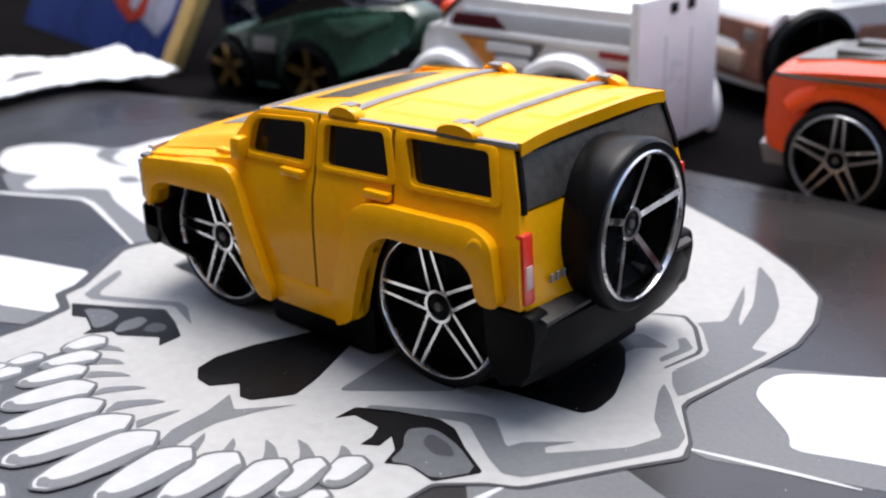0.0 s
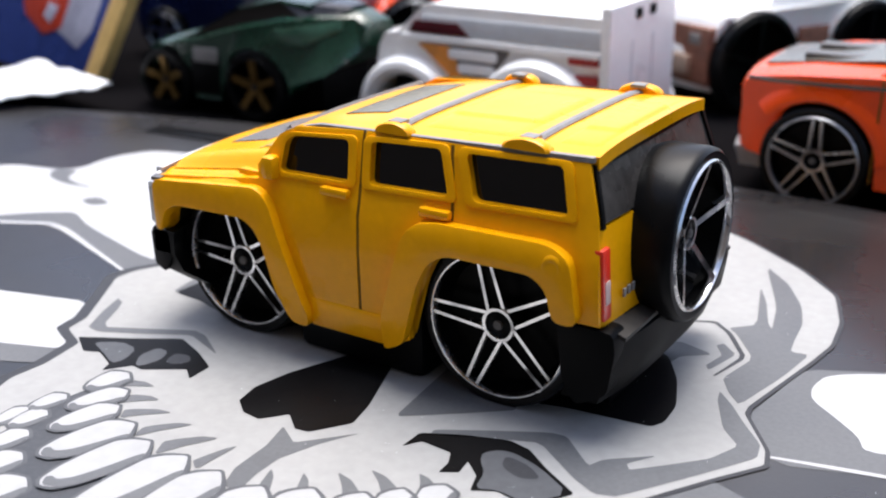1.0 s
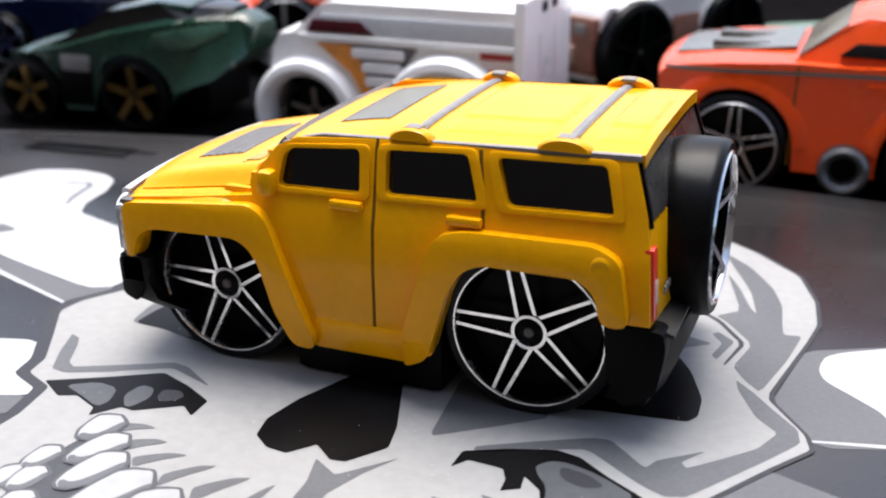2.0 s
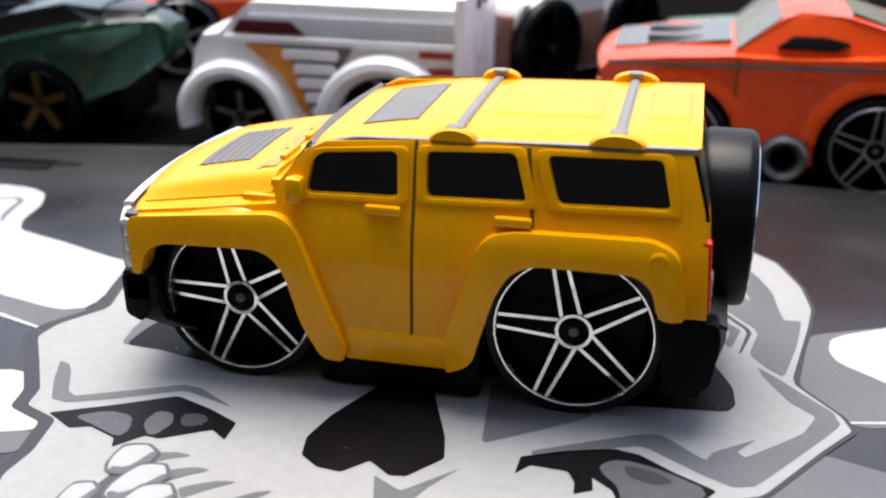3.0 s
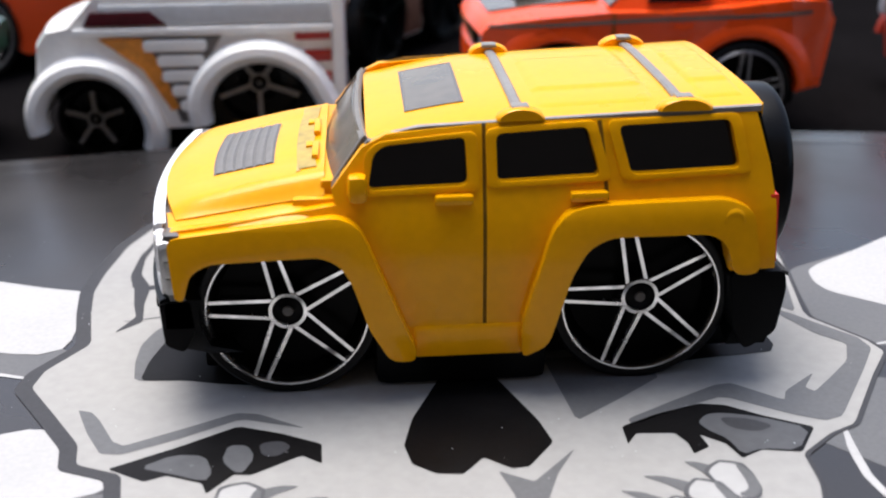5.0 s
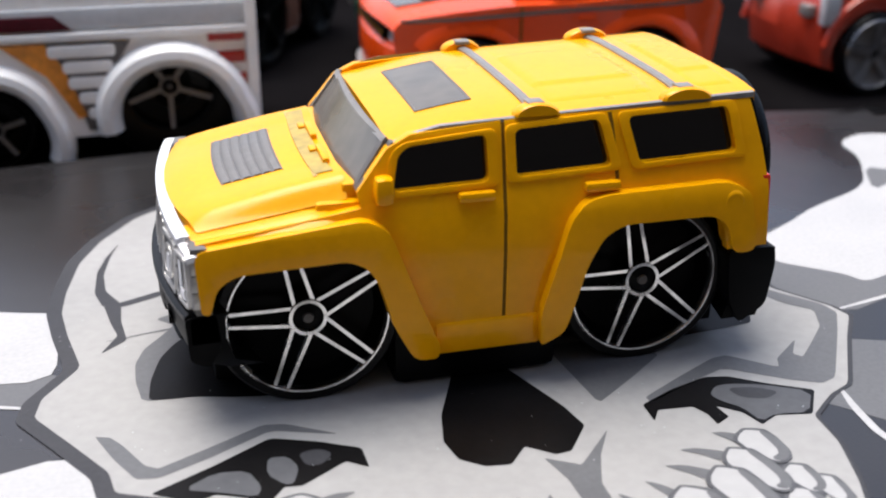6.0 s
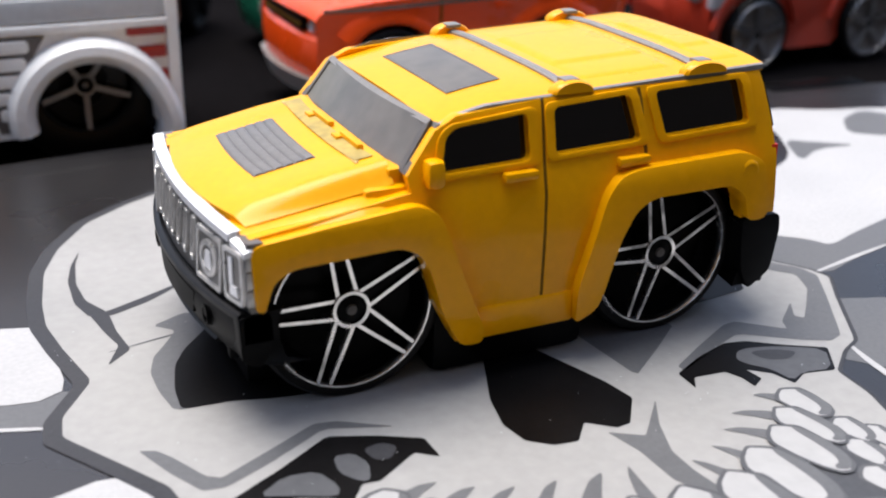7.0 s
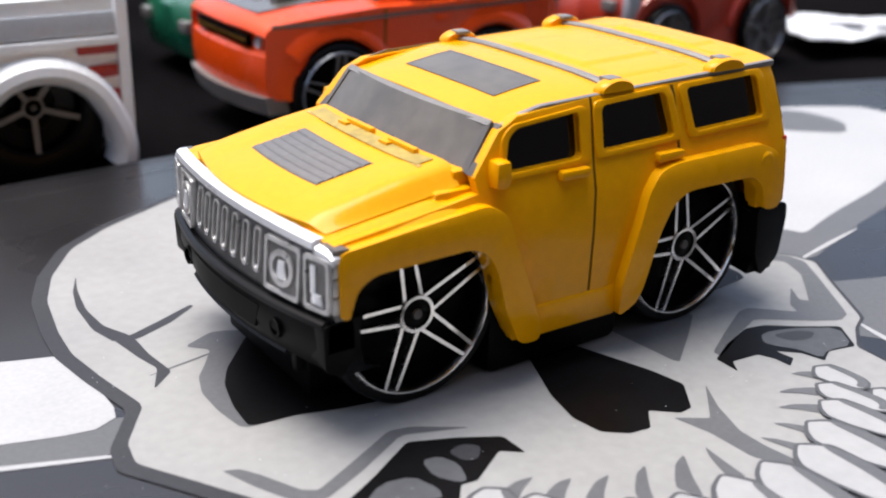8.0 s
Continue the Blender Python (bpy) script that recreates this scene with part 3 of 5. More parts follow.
def smooth_step(a, b, t):
    t = max(0.0, min(1.0, (t - a) / (b - a)))
    return t * t * (3 - 2 * t)


def half(z):
    return float(np.interp(z, (3, 8, 15, 19, 21, 23, 27, 28.8), (15.6, 16.1, 16.2, 16.0, 15.5, 15.1, 14.4, 13.8)))


def roof_top(x):
    return roof_z(x) + 0.75 - 1.5 * max(0, (2 - x) / 11.5) ** 1.5


def roof_z(x):
    return 27.55 + (x + 9) / 35 * 1.15


F_ARCH = [(-7.8, 4.8), (-9.9, 8.8), (-11.3, 13.6), (-12.4, 15.5), (-14.2, 16.4), (-24.6, 16.1), (-26.4, 15.1), (-27.2, 12.4)]
R_ARCH = [(25.6, 12.9), (24.9, 16.0), (23.2, 17.3), (13.4, 17.3), (11.3, 16.2), (9.8, 13.4), (7.7, 5.9), (5.6, 4.9)]
W1 = rounded([(-8.9, 25.5), (-7.9, 26.3), (-0.3, 26.9), (-0.1, 22.4), (-9.5, 22.2)], 0.7)
W2 = rounded([(2.6, 27.1), (11.2, 27.5), (12.5, 22.9), (2.7, 22.6)], 0.7)
W3 = rounded([(14.2, 27.5), (24.9, 27.8), (26.0, 23.2), (15.5, 22.9)], 0.7)
FRONT_SIDE = [(1.3, 4.8)] + F_ARCH + [(-27.9, 12.4), (-28.2, 16), (-28.0, 19.0), (-20.5, 19.9), (-12.6, 20.9), (-12.9, 22.4), (-9.9, 26.2), (-7.6, 27.35), (1.3, roof_z(1.3) + 0.1)]
REAR_SIDE = [(1.66, roof_z(1.6) + 0.1), (14, roof_z(14) + 0.1), (27.4, roof_z(27) + 0.05), (29.0, 23.4), (29.65, 20), (30.1, 13.0)] + R_ARCH + [(1.66, 4.8)]
CUTS = (8, 15, 19, 21, 23, 27)
for s in (-1, 1):
    door = bmesh.new()
    merge(door, shell(FRONT_SIDE, [W1], lambda x, z: half(z), lambda x, z: half(z) - 1.1, s, CUTS, 0.28))
    part("front_side_panel", door, YELLOW, suv, sharp=34)
    door = bmesh.new()
    merge(door, shell(REAR_SIDE, [W2, W3], lambda x, z: half(z), lambda x, z: half(z) - 1.1, s, CUTS, 0.28))
    part("rear_side_panel", door, YELLOW, suv, sharp=34)
    # rocker step along the bottom of the doors
    part("sill", box(bmesh.new(), -5.6, 5.4, s * 15.75 - 0.5, s * 15.75 + 0.5, 4.75, 8.3, 0.49), YELLOW, suv)
# bonnet with raised shoulders, fender tops and cowl
BX, BZ = (-30.6, -29.8, -28, -25, -19.3, -13.6), (19.5, 20.1, 20.65, 21.25, 22.3, 23.1)


def crease(x):
    return 19.2 + (x + 29) * 0.145


def bonnet_z(x, v, flow=0.0):
    mid = float(np.interp(x - flow, BX, BZ))
    a = abs(v)
    low = min(crease(x), mid)
    fall = smooth_step(11.6, 14.3, a) / 0.94 if a < 13.9 else 1.0
    rise = 0.1 * smooth_step(7.6, 9.4, a) * smooth_step(-29.5, -26.5, x)
    return mid + rise * (1 - fall) + (low - mid) * fall ** 1.3


def bonnet(u, v):
    flow = 2.1 * (v / 13) ** 2 * u
    x = -13.6 - 16.5 * u + flow
    return (x, v, bonnet_z(x, v, flow))


ACROSS = (0, 2.5, 5, 7.4, 8.2, 9.2, 10.4, 11.4, 12.1, 12.7, 13.2, 13.6, 13.9)
b = sheet(span(0, 1, 16), [-v for v in ACROSS[:0:-1]] + list(ACROSS), bonnet, (0, 0, -3.2))
soften(b, 0.5, 60, 3)
part("bonnet", b, YELLOW, suv, "glossy yellow bonnet", 34)
for s in (-1, 1):
    b = sheet(span(-28.1, -12.4, 10), span(11.5, 16.9, 8), lambda u, v: (u - 0.8 * ((16.9 - v) / 5.4) ** 1.5 * (1 if u < -27 else 0), s * v, min(crease(u), 20.9) - 0.12 - 0.7 * smooth_step(-16, -12.4, u) - 1.35 * max(0, (v - 13.4) / 3.5) ** 2), (0, 0, -2.4))
    soften(b, 0.6, 50, 3)
    box(b, -18.4, -12.0, s * 13.1 - 1.4, s * 13.1 + 1.4, 19.0, 21.3, 0.55, lambda c: Vector((c.x + (1.7 if c.z > 20.4 and c.x < -16 else 0), c.y, c.z)))
    part("fender_top", b, YELLOW, suv, sharp=34)
part("cowl", box(bmesh.new(), -14.0, -11.0, -13.4, 13.4, 19.5, 22.7, 0.4), YELLOW, suv)
body = bmesh.new()
# roof
b = sheet(span(-9.5, 28.2, 20), span(-13.55, 13.55, 15), lambda u, v: (u, v, roof_top(u) - 0.55 * abs(v / 13.5) ** 4), (0, 0, -1.3))
soften(b, 0.45, 50, 3)
merge(body, b)
def plateau(v, edge, run):
    return 1 - smooth_step(edge - run, edge, abs(v))


for x0, x1 in ((6.9, 18.6), (22.6, 27.4)):
    mid, far = (x0 + x1) / 2, (x1 - x0) / 2
    rise = lambda u, v: plateau(u - mid, far, 0.8) * (0.16 * plateau(v, 11.6, 0.9) + 0.2 * plateau(v, 6.6, 0.8)) - 0.05
    p = sheet(span(x0, x1, 26), span(-12.0, 12.0, 56), lambda u, v: (u, v, roof_z(u) + 0.75 - 0.55 * abs(v / 13.5) ** 4 + rise(u, v)), (0, 0, -0.6))
    part("roof_panel", p, YELLOW, suv, sharp=50)
part("roof", body, YELLOW, suv, "glossy yellow roof", 34)
# tailgate
TX = lambda z: float(np.interp(z, (9, 13, 20, 23.4, 28), (30.2, 30.1, 29.7, 29.1, 27.7)))
b = sheet(span(10.4, 22.4, 8), span(-15.0, 15.0, 5), lambda u, v: (TX(u) + 0.35 - 0.5 * abs(v / 15) ** 4, v, u), (-1.2, 0, 0))
soften(b, 0.35, 50, 2)
part("tailgate", b, YELLOW, suv, "yellow tailgate", 34)

# flared wheel arches
F_FLARE = [(-28.0, 12.6), (-28.3, 18.7), (-20.3, 19.5), (-12.3, 20.2), (-10.3, 19.1), (-7.1, 10.6), (-5.3, 6.2), (-5.4, 4.8)]
R_FLARE = [(5.2, 5.0), (5.0, 8.4), (7.8, 18.1), (9.2, 19.9), (11.7, 20.45), (24.7, 20.65), (27.2, 19.5), (28.3, 13.0)]
for s in (-1, 1):
    for outer, inner in ((F_FLARE, F_ARCH), (R_FLARE, R_ARCH)):
        b = shell(rounded(outer + inner, 1.1, 3), [], lambda x, z: half(z) + 1.2, lambda x, z: half(z) - 1.6, s, (8, 15, 19), 0.95)
        part("wheel_arch_flare", b, YELLOW, suv)
    # round boss on the rear flare
    b = lathe([(0.01, 0.02), (0.5, 0.03), (0.8, -0.06), (1.05, -0.03), (1.3, 0.2)], 20, closed=False)
    bmesh.ops.transform(b, matrix=Matrix.Translation((25.3, s * 17.2, 18.5)) @ Matrix.Rotation(radians(0 if s < 0 else 180), 4, "Z"), verts=b.verts)
    part("flare_boss", b, YELLOW, suv)
    # handles, mirrors
    for x0, x1, z0 in ((-3.3, 0.4, 20.9), (9.5, 13.2, 20.8)):
        part("door_handle", box(bmesh.new(), x0, x1, s * 15.9 - 0.55, s * 15.9 + 0.55, z0 - 0.15, z0 + 0.85, 0.4), YELLOW, suv)
    b = bmesh.new()
    box(b, -11.4, -9.5, s * 15.7 - 1.05, s * 15.7 + 1.05, 21.2, 24.0, 0.8)
    part("wing_mirror", b, YELLOW, suv)
    # windows
    for pane, name in ((W1, "front_side_window"), (W2, "rear_side_window"), (W3, "quarter_window")):
        cx, cz = sum(p[0] for p in pane) / len(pane), sum(p[1] for p in pane) / len(pane)
        big = [(cx + (x - cx) * 1.1, cz + (z - cz) * 1.15) for x, z in pane]
        ring = [(cx + (x - cx) * (1 + 1.1 / (max(q[0] for q in pane) - cx)), cz + (z - cz) * (1 + 0.55 / 2.3)) for x, z in pane]
        part("window_frame", shell(ring, [pane], lambda x, z: half(z) + 0.22, lambda x, z: half(z) - 0.5, s, (23, 27), 0.2), YELLOW, suv)
        part(name, shell(big, [], lambda x, z: half(z) - 0.75, lambda x, z: half(z) - 1.3, s, (23, 27), 0), GLASS, suv, "nearly black window pane")
    # seams with the shade of their grooves in the colour, and rubbed roof gutters
    part("door_seam", shell([(13.0, 20.6), (13.35, 20.6), (13.1, 24), (12.6, 28.0), (12.2, 28.0), (12.72, 24)], [], lambda x, z: half(z) + 0.02, lambda x, z: half(z) - 0.4, s, (23, 27), 0), SEAM, suv)
    part("door_seam", shell([(1.2, 4.9), (1.76, 4.9), (1.76, 27.8), (1.2, 27.8)], [], lambda x, z: half(z) - 0.07, lambda x, z: half(z) - 0.9, s, CUTS, 0), SEAM, suv)
    g = sheet(span(-9.6, 27.9, 16), (0, 1), lambda u, v: (u, s * (13.6 + 0.4 * v), roof_z(u) + 0.28 - 0.1 * v - 1.3 * max(0, (-4.5 - u) / 5) ** 1.6), (0, 0, -0.5))
    soften(g, 0.12, 50, 1)
    part("roof_gutter", g, STEEL, suv, "rubbed bare metal gutter line")
    g = bmesh.new()
    box(g, -12.95, -12.6, s * 14.3 - 0.45, s * 14.0 + 0.45, 0, 5.4, 0.12, lambda c: Vector((c.x + c.z * 0.66, c.y - s * c.z * 0.11, 22.4 + c.z * 0.79)))
    part("windscreen_pillar_trim", g, GREY, suv)
    for bx in (5.0, 20.6):
        m = lathe([(0.01, -0.8), (1.95, -0.8), (2.2, -0.5), (2.2, 0.5), (1.95, 0.8), (0.01, 0.8)], 20, closed=False, arc=(0, 180))
        bmesh.ops.scale(m, vec=(1.04 if bx < 10 else 1.2, 1, 0.55), verts=m.verts)
        bmesh.ops.translate(m, vec=(bx, s * 13.5, roof_z(bx) + 0.15), verts=m.verts)
        part("roof_bar_mount", m, YELLOW, suv)
        part("mount_cap", box(bmesh.new(), bx - 0.85, bx + 0.85, s * 12.9 - 0.8, s * 12.9 + 0.8, roof_z(bx) + 1.0, roof_z(bx) + 1.42, 0.15), STEEL, suv)
    # tail lamps
    lamp = part("tail_lamp", box(bmesh.new(), -0.5, 0.5, s * 14.85 - 0.85, s * 14.85 + 0.85, 13.4, 20.6, 0.25, lambda c: Vector((c.x + TX(c.z) - 0.16, c.y, c.z))), RED, suv, "tall red tail lamp")
    part("lens", box(bmesh.new(), -0.5, 0.58, s * 14.85 - 0.55, s * 14.85 + 0.55, 15.0, 17.4, 0.15, lambda c: Vector((c.x + TX(c.z) - 0.17, c.y, c.z))), LENS, lamp, "pale reversing lens")
for bx in (5.0, 20.6):
    b = sheet(span(-13.2, 13.2, 11), (-0.55, -0.3, 0.3, 0.55), lambda u, v: (bx + v, u, roof_z(bx) + 1.12 - 0.45 * abs(u / 13.2) ** 4 - (0.2 if abs(v) > 0.5 else 0)), (0, 0, -0.6))
    part("roof_bar", b, STEEL, suv, "grey cross bar over the roof")
b = sheet(span(-5.4, -0.1, 5), span(-7.7, 7.7, 5), lambda u, v: (u, v, roof_top(u) + 0.08 - 0.55 * abs(v / 13.5) ** 4), (0, 0, -0.4))
part("sunroof", b, SUNGLASS, suv, "grey smoked sunroof panel")
rim_b = bmesh.new()
for x0, x1, y0, y1 in ((-5.65, -5.4, -7.95, 7.95), (-0.1, 0.15, -7.95, 7.95), (-5.4, -0.1, -7.95, -7.7), (-5.4, -0.1, 7.7, 7.95)):
    merge(rim_b, sheet(span(x0, x1, 5), span(y0, y1, 5), lambda u, v: (u, v, roof_top(u) + 0.10 - 0.55 * abs(v / 13.5) ** 4), (0, 0, -0.4)))
part("sunroof_surround", rim_b, GREY, suv)
# bonnet vent with ribs
VENT = lambda u, v: (bonnet(u, v)[0], v, bonnet(u, v)[2] + 0.05)
part("bonnet_vent", sheet(span(0.318, 0.70, 6), span(-6.8, 6.8, 7), VENT, (0, 0, -0.4)), GREY, suv, "dark grey ribbed bonnet vent")
for i in range(6):
    u0 = 0.328 + i * 0.062
    r = sheet((u0, u0 + 0.006, u0 + 0.045, u0 + 0.051), span(-6.7, 6.7, 7), lambda u, v: (*VENT(u, v)[:2], VENT(u, v)[2] + (0.09 if u0 + 0.003 < u < u0 + 0.048 else 0.0)), (0, 0, -0.3))
    part("vent_rib", r, RIB, suv)
# windscreen, cowl and wipers
b = sheet(span(0, 1, 5), span(-1, 1, 9), lambda u, v: (-12.7 + 3.0 * u - 1.1 * (1 - v * v), v * (13.7 - 0.6 * u), 22.5 + 4.2 * u), (0.5, 0, -0.3))
part("windscreen", b, SMOKE, suv, "grey smoked windscreen")
b = sheet((0, 1), span(-1, 1, 9), lambda u, v: (-10.1 + 0.5 * u - 0.5 * (1 - v * v), v * 13.1, 26.5 + 0.45 * u), (0.3, 0, -0.4))
part("windscreen_header", b, STEEL, suv)
part("cowl_strip", sheet((-15.9, -14.1), span(-10.5, 10.5, 9), lambda u, v: (u - 0.7 * (1 - (v / 13) ** 2), v, bonnet_z(u, v) + 0.08), (0, 0, -0.3)), mat("dull_ochre_paint", (0.40, 0.29, 0.06), 0.5, vary=0.4, blotch=250), suv, "dull ochre strip below the windscreen")
for s in (-1, 1):
    part("windscreen_edge", sheet(span(0, 1, 4), (0, 1), lambda u, v: (-12.95 + 3.0 * u + 0.1 * v, s * (13.1 - 0.6 * u + 0.75 * v), 22.5 + 4.2 * u), (0.4, 0, -0.25)), GREY, suv)
for y in (-5.6, 2.4):
    w = bmesh.new()
    box(w, -14.9, -14.2, y - 2.4, y + 2.4, 22.8, 23.55, 0.2)
    box(w, -15.6, -14.9, y + 1.4, y + 3.0, 22.7, 23.3, 0.15)
    part("wiper", w, YELLOW, suv)
part("cowl_groove", sheet((-16.3, -15.9), span(-11, 11, 7), lambda u, v: (u, v, bonnet_z(u, v) + 0.06), (0, 0, -0.3)), CARDY, suv)
# rear window
b = sheet(span(22.7, 27.9, 6), span(-1, 1, 7), lambda u, v: (TX(u) + 0.35 - 0.4 * abs(v) ** 4, v * (14.7 - (u - 22.7) * 0.2), u), (-0.8, 0, 0))
soften(b, 0.2, 50, 1)
part("rear_window", b, REARGLASS, suv, "dusty dark rear window")
f = bmesh.new()
for s in (-1, 1):
    merge(f, sheet(span(22.4, 28.2, 5), (0, 1), lambda u, v: (TX(u) + 0.28, s * (14.3 - (u - 22.7) * 0.2 + 0.6 * v), u), (-0.4, 0, 0)))
merge(f, sheet((27.8, 28.3), span(-13.4, 13.4, 5), lambda u, v: (TX(u) + 0.42, v, u), (-0.8, 0, 0)))
part("rear_window_frame", f, BLACK, suv)
for i in range(3):
    part("tailgate_badge_bar", box(bmesh.new(), 30.3, 30.55, -11.6 + i * 1.0, -11.0 + i * 1.0, 14.6, 15.5, 0.1), STEEL, suv)
# bumpers, chassis
FX = lambda y: -31.3 + 2.3 * (y / 16) ** 2
b = sheet(span(-16.9, 16.9, 17), (12.35, 11.7, 9.4, 7.2, 5.4), lambda u, v: (FX(u) - (0.35 if 7 < v < 12 else 0.0) + (3.2 if v < 6 else 0.7 if v < 8 else 0), u * (1 if v > 8 else 0.97 if v > 6 else 0.86), v), (3.2, 0, 0))
soften(b, 0.35, 45, 2)
bump = part("front_bumper", b, BLACK, suv, "black plastic front bumper")
part("bumper_ledge", sheet(span(-16.6, 16.6, 17), (12.5, 12.2, 11.75), lambda u, v: (FX(u) - (0.75 if v < 12.3 else 0.35), u, v), (0.5, 0, 0)), TYRE, bump, "dark grey ledge under the grille")
# blacker sheet on the bumper face, painting the dark of a long recess
part("bumper_recess_shade", sheet(span(-7.4, 7.4, 9), (10.9, 8.4), lambda u, v: (FX(u) - 0.42, u * (1 if v > 9 else 0.88), v), (0.3, 0, 0)), DISH, bump)
part("bumper_lip", sheet(span(-10.5, 10.5, 13), (7.5, 7.1, 6.8), lambda u, v: (FX(u) + (0.1 if 6.9 < v < 7.3 else 0.5), u, v), (0.6, 0, 0)), TYRE, bump)
for s in (-1, 1):
    m = lathe([(0.01, 0.5), (0.75, 0.5), (0.75, -0.12), (0.98, -0.16), (1.05, 0.5)], 18, closed=False)
    bmesh.ops.transform(m, matrix=Matrix.Translation((FX(10) - 0.4, s * 10.0, 9.6)) @ Matrix.Rotation(radians(-90), 4, "Z"), verts=m.verts)
    part("fog_lamp_hole", m, DISH, bump)
    part("bumper_corner", shell(rounded([(-29.6, 12.1), (-26.6, 12.3), (-26.4, 9.0), (-27.6, 6.8), (-29.4, 7.6)], 0.6), [], lambda x, z: 16.9, lambda x, z: 14.2, s, (), 0.4), BLACK, bump)
    part("tow_hook", box(bmesh.new(), FX(12) + 1.2, FX(12) + 2.4, s * 9.5 - 0.5, s * 9.5 + 0.5, 4.4, 6.2, 0.3), BLACK, bump)
b = sheet(span(-15.8, 15.8, 7), (12.6, 11.0, 8.5, 4.6), lambda u, v: (float(np.interp(v, (4.6, 8.5, 11, 12.6), (31.2, 32.6, 32.4, 30.4))) - 1.2 * abs(u / 15.8) ** 4, u, v), (-4.0, 0, 0))
soften(b, 0.4, 45, 2)
rb = part("rear_bumper", b, BLACK, suv, "black plastic rear bumper with a step")
for s in (-1, 1):
    part("bumper_end", shell(rounded([(25.7, 12.9), (31.4, 12.5), (31.7, 10.5), (31.0, 5.8), (27.8, 4.1), (26.3, 7)], 0.8), [], lambda x, z: 16.5 - 0.12 * (x - 26), lambda x, z: 13.2, s, (), 0.45), BLACK, rb)
    part("step_pad", sheet(span(29.9, 32.2, 3), span(3.0, 14.6, 5), lambda u, v: (u, s * v, 12.62 - (u - 29.9) * 0.35), (0, 0, -0.4)), DULL, rb, "scuffed brown-grey step pad")
ch = bmesh.new()
box(ch, -27, 28.5, -9.2, 9.2, 1.0, 18.8, 0.4)
part("chassis", ch, BLACK, suv, "black plastic base")
# black block just above the board, added to deepen the shade under the doors
part("under_car_shade_block", box(bmesh.new(), -9.4, 8.2, -13.9, 13.9, 0.35, 8.5, 1.2), BLACK, suv)
part("upper_deck", box(bmesh.new(), -28.5, 29.5, -13.2, 13.2, 16.9, 19.2, 0.3), BLACK, suv)
inn = bmesh.new()
box(inn, -8.4, 27.0, -12.8, 12.8, 19.0, 26.3, 0.5)
box(inn, -11.5, -8.4, -12.8, 12.8, 19.0, 23.0, 0.3)
part("cabin_insert", inn, DISH, suv)
# chrome grille
PLATE = 17.0


def lean(y, z):
    """How far the grille leans back at that place."""
    return 0.65 * max(0.0, 1 - (y / 15) ** 2) * max(0.0, z - 13) / 5.6


def tilt(y):
    return Matrix.Rotation(math.atan(0.65 * max(0.0, 1 - (y / 15) ** 2) / 5.6), 4, "Y")


grille = part("grille", sheet(span(-PLATE, PLATE, 21), (19.0, 18.6, 13.0, 12.4), lambda u, v: (FX(u) + 0.1 + lean(u, v) + (0.0 if 12.8 < v < 18.8 else 0.2), u, v), (1.4, 0, 0)), GRILLE, suv, "dull chrome grille with seven slots")
part("grille_trim", sheet(span(-15.0, 15.0, 21), (19.65, 19.45, 18.75), lambda u, v: (FX(u) - 0.3 + 0.65 * (1 - (u / 15) ** 2) + (0.35 if v > 19.5 else 0), u, v - 0.08 * abs(u / 15) ** 4), (0.8, 0, 0)), SILVER, grille, "bright chrome lip over the grille")
# grey strip painting the shadow that the chrome lip throws on the grille
part("trim_shade_strip", sheet(span(-14.2, 14.2, 17), (18.62, 18.3), lambda u, v: (FX(u) - 0.02 + lean(u, v), u, v - 0.1 * abs(u / 14.3) ** 4), (0.3, 0, 0)), GREY, grille)
for i in range(7):
    y = (i - 3) * 2.13 - 0.2
    put = Matrix.Translation((FX(y) - 0.02 + lean(y, 16.15), y, 16.15)) @ tilt(y) @ Matrix.Rotation(radians(90), 4, "Z")
    ring = shell(rounded([(-0.66, -2.15), (0.66, -2.15), (0.66, 2.1), (-0.66, 2.1)], 0.64), [rounded([(-0.4, -1.9), (0.4, -1.9), (0.4, 1.85), (-0.4, 1.85)], 0.39)], lambda x, z: 0.22, lambda x, z: -0.2, 1, (), 0.08)
    bmesh.ops.transform(ring, matrix=put, verts=ring.verts)
    slot = part("grille_slot", ring, SOFTCHROME, grille)
    part("slot_opening", box(bmesh.new(), FX(y) + 0.02, FX(y) + 0.3, y - 0.42, y + 0.42, 14.2, 18.1, 0.0, lambda c: Vector((c.x + lean(y, c.z), c.y, c.z))), SMOKE, slot)
    # sloping floor of the slot
    ledge = box(bmesh.new(), FX(y) - 0.2, FX(y) + 0.2, y - 0.36, y + 0.36, 13.9, 14.75, 0.06, lambda c: Vector((c.x + lean(y, c.z) + (0.3 if c.z > 14.3 and c.x < FX(y) else 0), c.y, c.z)))
    part("slot_ledge", ledge, SILVER, slot)
